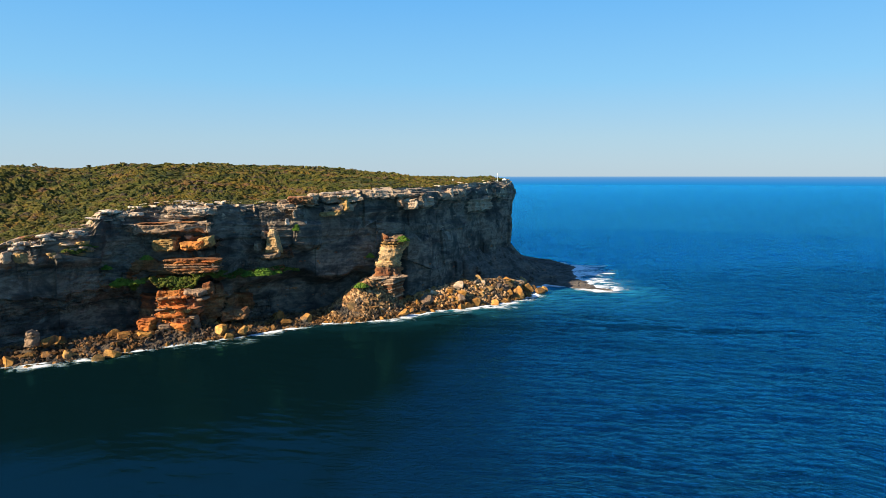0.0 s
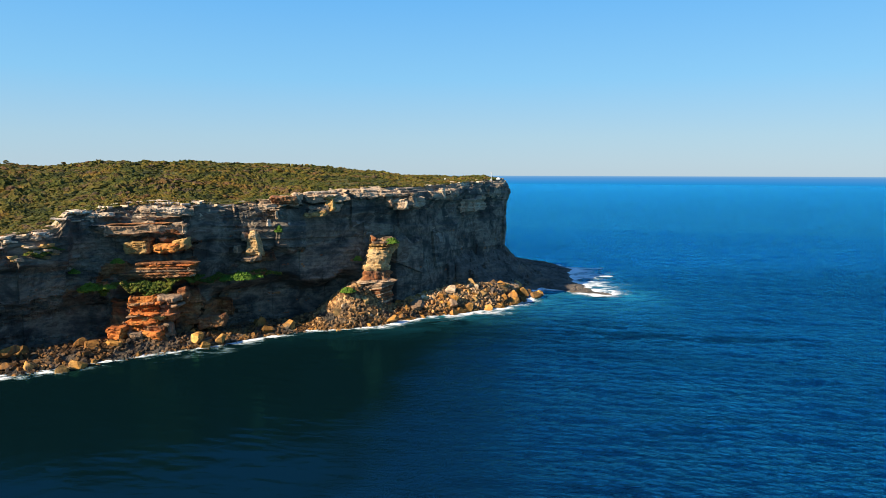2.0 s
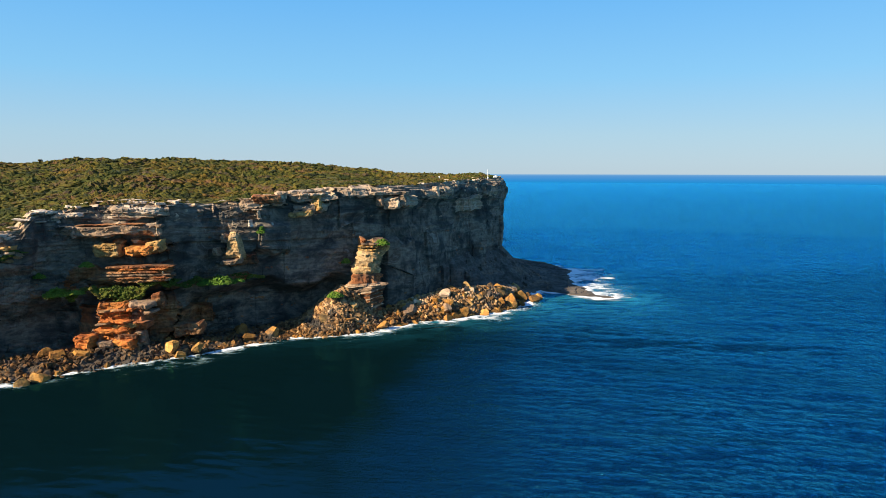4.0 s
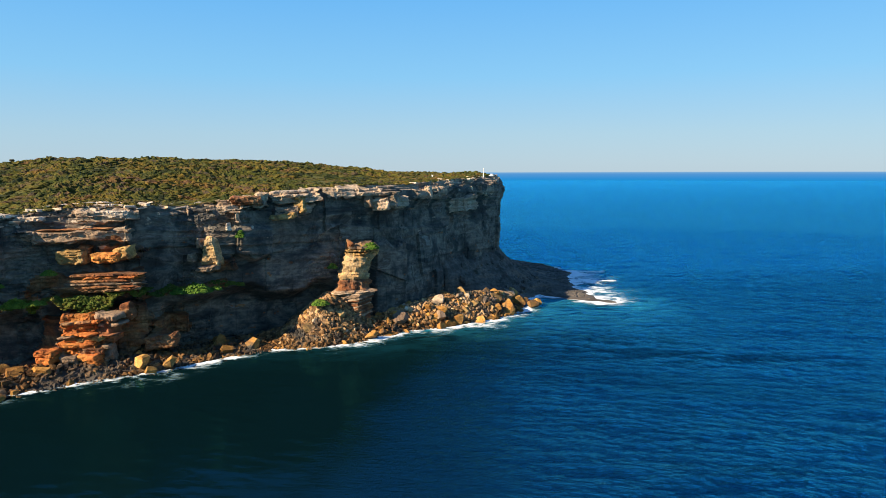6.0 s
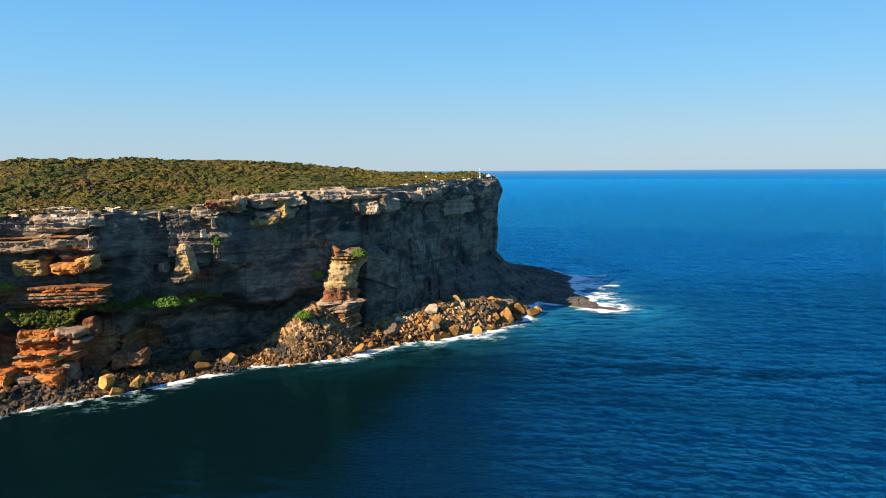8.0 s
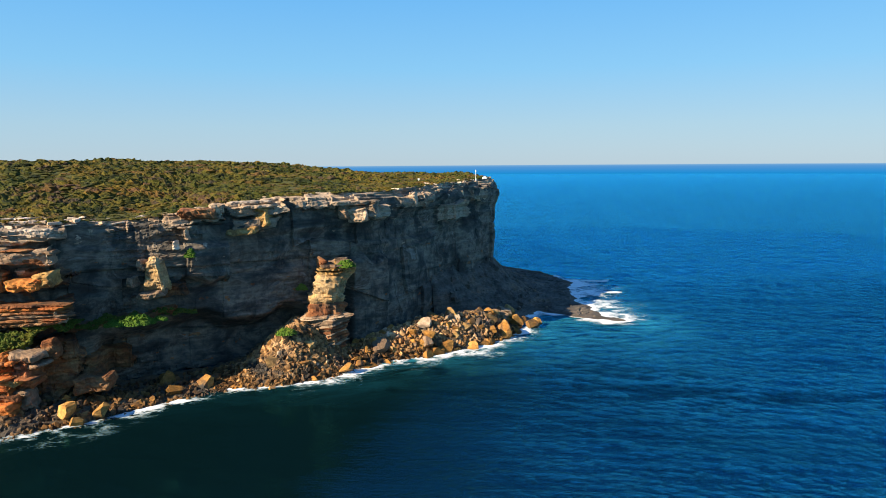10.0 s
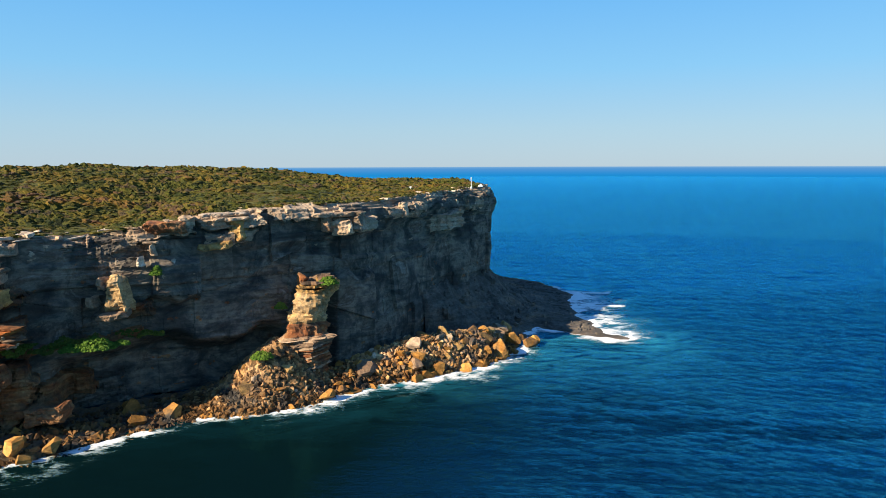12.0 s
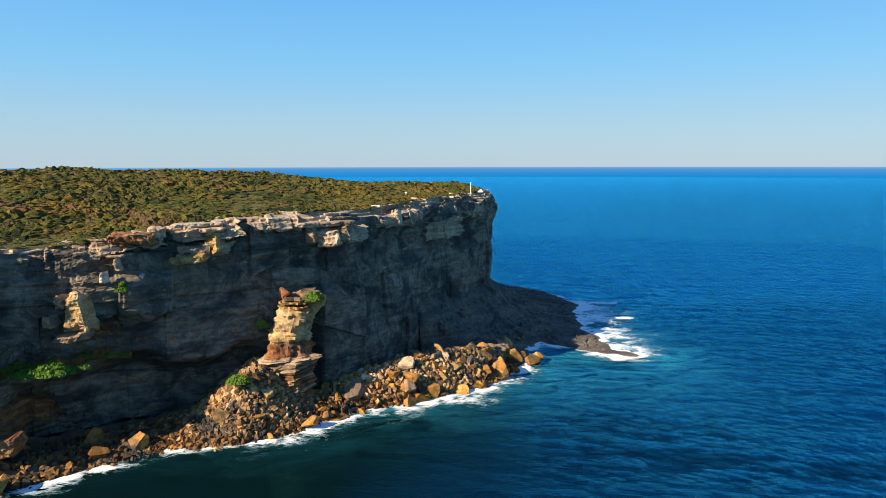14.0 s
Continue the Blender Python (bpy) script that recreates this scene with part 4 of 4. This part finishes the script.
# ---- blocks and ledges that stand out of the cliff ----
def ledge_block(name, x, y, z, l, w, h, turn, mat, seed, tip=0.0, rough=1.0):
    """A jointed block of the cliff with broken edges and worn beds."""
    n = [max(2, int(q / 0.5)) for q in (l, w, h)]
    bm = bmesh.new()
    made = {}

    def corner(i, j, k):
        if (i, j, k) not in made:
            made[i, j, k] = bm.verts.new((i / n[0] - 0.5, j / n[1] - 0.5, k / n[2] - 0.5))
        return made[i, j, k]

    for a, b, c in ((0, 1, 2), (1, 2, 0), (2, 0, 1)):
        for i in range(n[a]):
            for j in range(n[b]):
                for side in (0, n[c]):
                    q = []
                    for di, dj in ((0, 0), (1, 0), (1, 1), (0, 1)):
                        g = [0, 0, 0]
                        g[a], g[b], g[c] = i + di, j + dj, side
                        q.append(corner(*g))
                    bm.faces.new(q if side else q[::-1])
    co = np.array([v.co for v in bm.verts]) * (l, w, h)
    # chipped corners, a ragged outline, beds worn back, joints
    q = np.abs(co) / (np.array([l, w, h]) / 2)
    corners = np.sort(q, 1)[:, 1]
    co *= (1 - 0.10 * smooth((corners - 0.8) / 0.2))[:, None]
    co[:, 0] += (0.06 * l) * vnoise(co[:, 2] / (0.35 * h), co[:, 1] / 5, 0, seed) + 0.3 * vnoise(co[:, 2] / 1.3, co[:, 1] / 2, 0, seed + 1)
    if h > l:
        co[:, 0] *= 1 - (0.95 if h > 1.8 * l else 0.45) * co[:, 2] / h
    co[:, 2] += 0.12 * h * vnoise(co[:, 0] / (0.22 * l), co[:, 1] / 4, 0, seed + 2)
    co[:, 1] += (rough - 1) * 1.2 * (bricks(co[:, 0] + 50, co[:, 2] + 50 + 0.1 * co[:, 0], 1.1, 3.5, seed + 4) - 0.5)
    co[:, 1] += 0.5 * rough * (bricks(co[:, 0] + 50, co[:, 2] + 50, 1.8, 6, seed + 3) - 0.5) + 0.7 * fbm(co[:, 0] / 3, co[:, 2] / 2, 0, 3, seed + 5) + 0.5 * np.abs(fbm(co[:, 0] / 1.6, co[:, 2] / 0.9, 0, 2, seed + 7)) - 0.06 * w * co[:, 2] / h
    co[:, 2] += tip * co[:, 0]
    for v, p in zip(bm.verts, co):
        v.co = p
    ob = part(name, bm, mat, bpy.data.objects["cliff"])
    ob.matrix_world = pose(x, y, z, 0, 0, turn)
    return ob


for k, (x, y, z, l, w, h, turn, mat, tip) in enumerate([
        (-103, 374, 55.8, 32, 11, 4.4, 2, tan_rock, 0.01), (-84, 375.5, 57.2, 12, 9, 1.8, 2, tan_rock, 0.05), (-100, 373.4, 58.6, 30, 9, 0.7, 2, rust_rock, 0.015), (-87, 372, 46.6, 12, 9, 4.0, -8, orange_rock, 0.05), (-80.5, 371.5, 48.2, 7, 8, 5.2, -8, ochre_rock, 0.16), (-102, 372.5, 47.0, 11, 8, 6.0, -4, ochre_rock, 0.0),
        (-93, 371.6, 32.8, 36, 9, 1.3, -1, rust_rock, 0.012), (-92, 371.5, 34.1, 37, 9, 1.3, -1.4, rust_rock, 0.012), (-90, 371.4, 35.5, 33, 9, 1.3, -1.8, tan_rock, 0.012), (-89, 371.3, 36.8, 31, 9, 1.3, -2.2, rust_rock, 0.012), (-86, 371.2, 38.1, 25, 9, 1.3, -2.6, orange_rock, 0.012), (-88, 371.1, 39.3, 29, 9, 1.3, -3, rust_rock, 0.012), (-76.5, 370.6, 35.0, 1.6, 7, 5.0, -3, pale_rock, 0.0),
        (-88, 378.5, 64.0, 19, 10, 3.6, 0, bleached_rock, 0.02), (-99, 379, 61.5, 16, 9, 2.4, -4, bleached_rock, 0.0), (-118, 373, 63.0, 13, 8, 2.2, -6, bleached_rock, 0.03), (-124, 371, 60.5, 9, 7, 2.0, -8, bleached_rock, 0.0), (-48.5, 391.5, 46.0, 6.0, 8, 13, -12, gold_rock, 0.0), (-53, 390.5, 50.0, 2.2, 7, 4.5, -12, tan_rock, 0.0), (-49.5, 388.5, 38.6, 8.5, 10, 2.4, -10, tan_rock, 0.08),
        (-57, 390, 43.5, 2.4, 6, 4.0, -12, tan_rock, 0.0), (-34, 402, 68.6, 14, 9, 4.2, 14, rust_rock, -0.02), (-27, 406, 70.4, 6, 6, 4.0, 14, pale_rock, 0.0), (-14, 413.5, 72.4, 18, 8, 1.3, 14, bleached_rock, 0.02), (-12, 412.5, 70.6, 14, 9, 1.5, 16, pale_rock, 0.02),
        (-9, 413, 66.0, 6, 7, 8.0, -18, ochre_rock, 0.0), (-17, 409, 60.5, 12, 8, 2.8, -6, ochre_rock, 0.12), (32, 430, 65.0, 9, 8, 6.5, -14, pale_rock, 0.0), (39, 432, 66.5, 5, 8, 6.0, -22, pale_rock, 0.0), (25.5, 428, 67.0, 4, 6, 7.0, -18, tan_rock, 0.0), (30, 430, 70.5, 24, 8, 2.0, 24, pale_rock, 0.0),
        (86.5, 498, 61.0, 6.5, 7, 9.5, -24, tan_rock, 0.0), (61, 461, 70.0, 4, 6, 7.0, -20, pale_rock, 0.0), (68, 471, 69.5, 2.2, 5, 6.0, -24, pale_rock, 0.0), (102, 514.5, 69.5, 3.5, 5, 6.0, -20, tan_rock, 0.0), (95, 509, 70.5, 2.5, 4, 3.0, -20, pale_rock, 0.0),
        (-163, 337, 45.5, 3, 5, 4.5, -12, pale_rock, 0.0), (-158, 340, 45.0, 4, 5, 4.5, -14, ochre_rock, 0.0), (-149.5, 327, 9.5, 4.5, 5, 7, -14, tan_rock, 0.0),
        (25, 425, 41.0, 9, 9, 5.0, 12, ochre_rock, 0.0),
        (-80, 369, 23.5, 5, 5, 7, -6, rust_rock, 0.0), (-41, 393, 57.0, 0.9, 4, 3.5, -16, bleached_rock, 0.0), (-37, 395.5, 61.0, 1.2, 4, 4.5, -10, pale_rock, 0.0), (-38, 396, 63.6, 5.5, 4, 0.9, 6, pale_rock, 0.0),
        (-31, 401, 55.5, 1.2, 3, 2.4, -10, bleached_rock, 0.0), (-33.5, 400, 55.0, 0.9, 3, 1.8, -10, bleached_rock, 0.0), (73, 478, 69.5, 2.6, 5, 4.0, -22, pale_rock, 0.0), (-67, 372, 9.5, 13, 8, 6, -6, rust_rock, 0.12)]):
    ledge_block("block", x, y, z, l, w, h, turn, mat, 500 + 10 * k, tip)

# broken slabs in the lit rim and ledges of the lower lip
rng = np.random.default_rng(77)
for k in range(46):
    if k < 26:
        x, dz, l, h = rng.uniform(-165, -131), rng.uniform(-3.5, 0.2), rng.uniform(1.8, 5.0), rng.uniform(0.7, 1.7)
        z, out, mat = float(np.interp(x, EDGE_X, EDGE_Z)) + dz, -1.5, (pale_rock, bleached_rock, bleached_rock)[k % 3]
    else:
        x, z, l, h = rng.uniform(-148, -131), rng.uniform(44, 51), rng.uniform(1.5, 4.0), rng.uniform(0.7, 1.8)
        out, mat = 0.0, (ochre_rock, gold_rock, pale_rock)[k % 3]
    along = np.interp(x, face_xy[:front, 0], face_s[:front])
    proud = float(out_by(np.array([x]), np.array([along]), np.array([z]))[0])
    ledge_block("slab", x, float(face_y(x)) - 1.1 * proud - out + 0.6, z, l, 5.5, h, rng.uniform(-30, -5), mat, 2500 + 10 * k, rng.uniform(-0.1, 0.15))

# the red buttress: a broken stack of thin beds with gaps, wider towards its foot
for k, (x, y, z, l, h, turn, mat) in enumerate([(-96, 363.5, 9, 13, 13, -6, orange_rock), (-106, 363, 6.5, 9, 9, -12, rust_rock), (-97, 365, 20, 14, 9, -4, orange_rock), (-86.5, 365.5, 18, 7, 12, -14, rust_rock), (-88, 363.5, 7, 8, 9, 4, tan_rock)]):
    ledge_block("block", x, y, z, l, 9, h, turn, mat, 3500 + 10 * k, 0.05, 2.4)
rng = np.random.default_rng(55)
z, k = 2.5, 0
while z < 25.5:
    h = rng.choice([0.9, 1.4, 2.0, 2.8])
    for x0, x1, lo, hi in ((-112, -103, 2, 11), (-105, -97, 3, 15), (-99, -85, 2, 15), (-104, -90, 10, 21), (-103, -88, 17, 25.5), (-90, -80, 11, 24)):
        if lo < z < hi and rng.uniform() < 0.5:
            mid, l = (x0 + x1) / 2 + rng.uniform(-1, 1), (x1 - x0) * rng.uniform(0.6, 1.05)
            y = 361.5 + 0.16 * (mid + 95) - 0.22 * (14 - z) + rng.uniform(-0.9, 0.9)
            ledge_block("bed", mid, y, z + h / 2, l, 9, h * 1.05, -8 + rng.uniform(-14, 10), (rust_rock, orange_rock, tan_rock)[k % 3] if z > 14 or mid < -100 else (orange_rock, ochre_rock, rust_rock)[k % 3], 1500 + 10 * k, rng.uniform(-0.08, 0.12))
            k += 1
    z += h


# ---- small things near the edge ----
def make_tree(x, y, h, seed):
    rng = np.random.default_rng(seed)
    ob = tagged(new("tree"), "low windswept tree standing above the heath", "tree", "trees on the plateau")
    ob.location = (x, y, float(top_z(np.array(x), np.array(y))))
    bm = bmesh.new()
    bmesh.ops.create_cone(bm, cap_ends=True, segments=8, radius1=0.22, radius2=0.10, depth=h * 0.7, matrix=Matrix.Translation((0, 0, h * 0.35 - 0.2)))
    for k in range(5):
        m = pose(0, 0, h * rng.uniform(0.35, 0.6), rng.uniform(25, 55), 0, 72 * k) @ Matrix.Translation((0, 0, h * 0.18))
        bmesh.ops.create_cone(bm, cap_ends=True, segments=6, radius1=0.09, radius2=0.03, depth=h * 0.36, matrix=m)
    part("trunk", bm, bank_rock, ob, "grey-brown crooked trunk with limbs")
    n = 60
    d = rng.standard_normal((n, 3))
    d /= np.linalg.norm(d, axis=1)[:, None]
    place = d * rng.uniform(0.4, 1, (n, 1)) ** 0.5 * (h * 0.42, h * 0.42, h * 0.26) + (0, 0, h * 0.72)
    size = rng.uniform(0.2, 0.5, n)
    crown = new("crown", scatter_lumps("crown", place, size, size, heath_leaf, rng, 6))
    crown.parent = ob


for k, (x, y, h) in enumerate([(-236, 540, 5.0), (-206, 560, 3.2), (-120, 575, 3.2)]):
    make_tree(x, y, h, 400 + k)

plinth = tagged(new("plinth"), "low white concrete block at the cliff edge beside the beacon", "concrete block")
plinth.location = (112, 524, float(top_z(np.array(112.0), np.array(524.0))) - 0.2)
for name, sx, sy, z0, z1 in (("footing", 1.3, 1.1, 0.0, 0.9), ("top", 0.8, 0.7, 0.9, 1.7)):
    bm = bmesh.new()
    bmesh.ops.create_cube(bm, size=2, matrix=Matrix.Translation((0, 0, (z0 + z1) / 2)) @ Matrix.Diagonal((sx, sy, (z1 - z0) / 2, 1)))
    bmesh.ops.bevel(bm, geom=bm.edges[:], offset=0.08, segments=2, affect="EDGES")
    part(name, bm, white_paint, plinth)

post = tagged(new("marker"), "small white marker standing in the heath", "marker")
post.location = (70, 512, float(top_z(np.array(70.0), np.array(512.0))))
for name, sx, sy, z0, z1 in (("stem", 0.2, 0.2, -0.4, 1.4), ("board", 0.55, 0.1, 1.4, 2.2)):
    bm = bmesh.new()
    bmesh.ops.create_cube(bm, size=2, matrix=Matrix.Translation((0, 0, (z0 + z1) / 2)) @ Matrix.Diagonal((sx, sy, (z1 - z0) / 2, 1)))
    bmesh.ops.bevel(bm, geom=bm.edges[:], offset=0.04, segments=1, affect="EDGES")
    part(name, bm, white_paint, post)
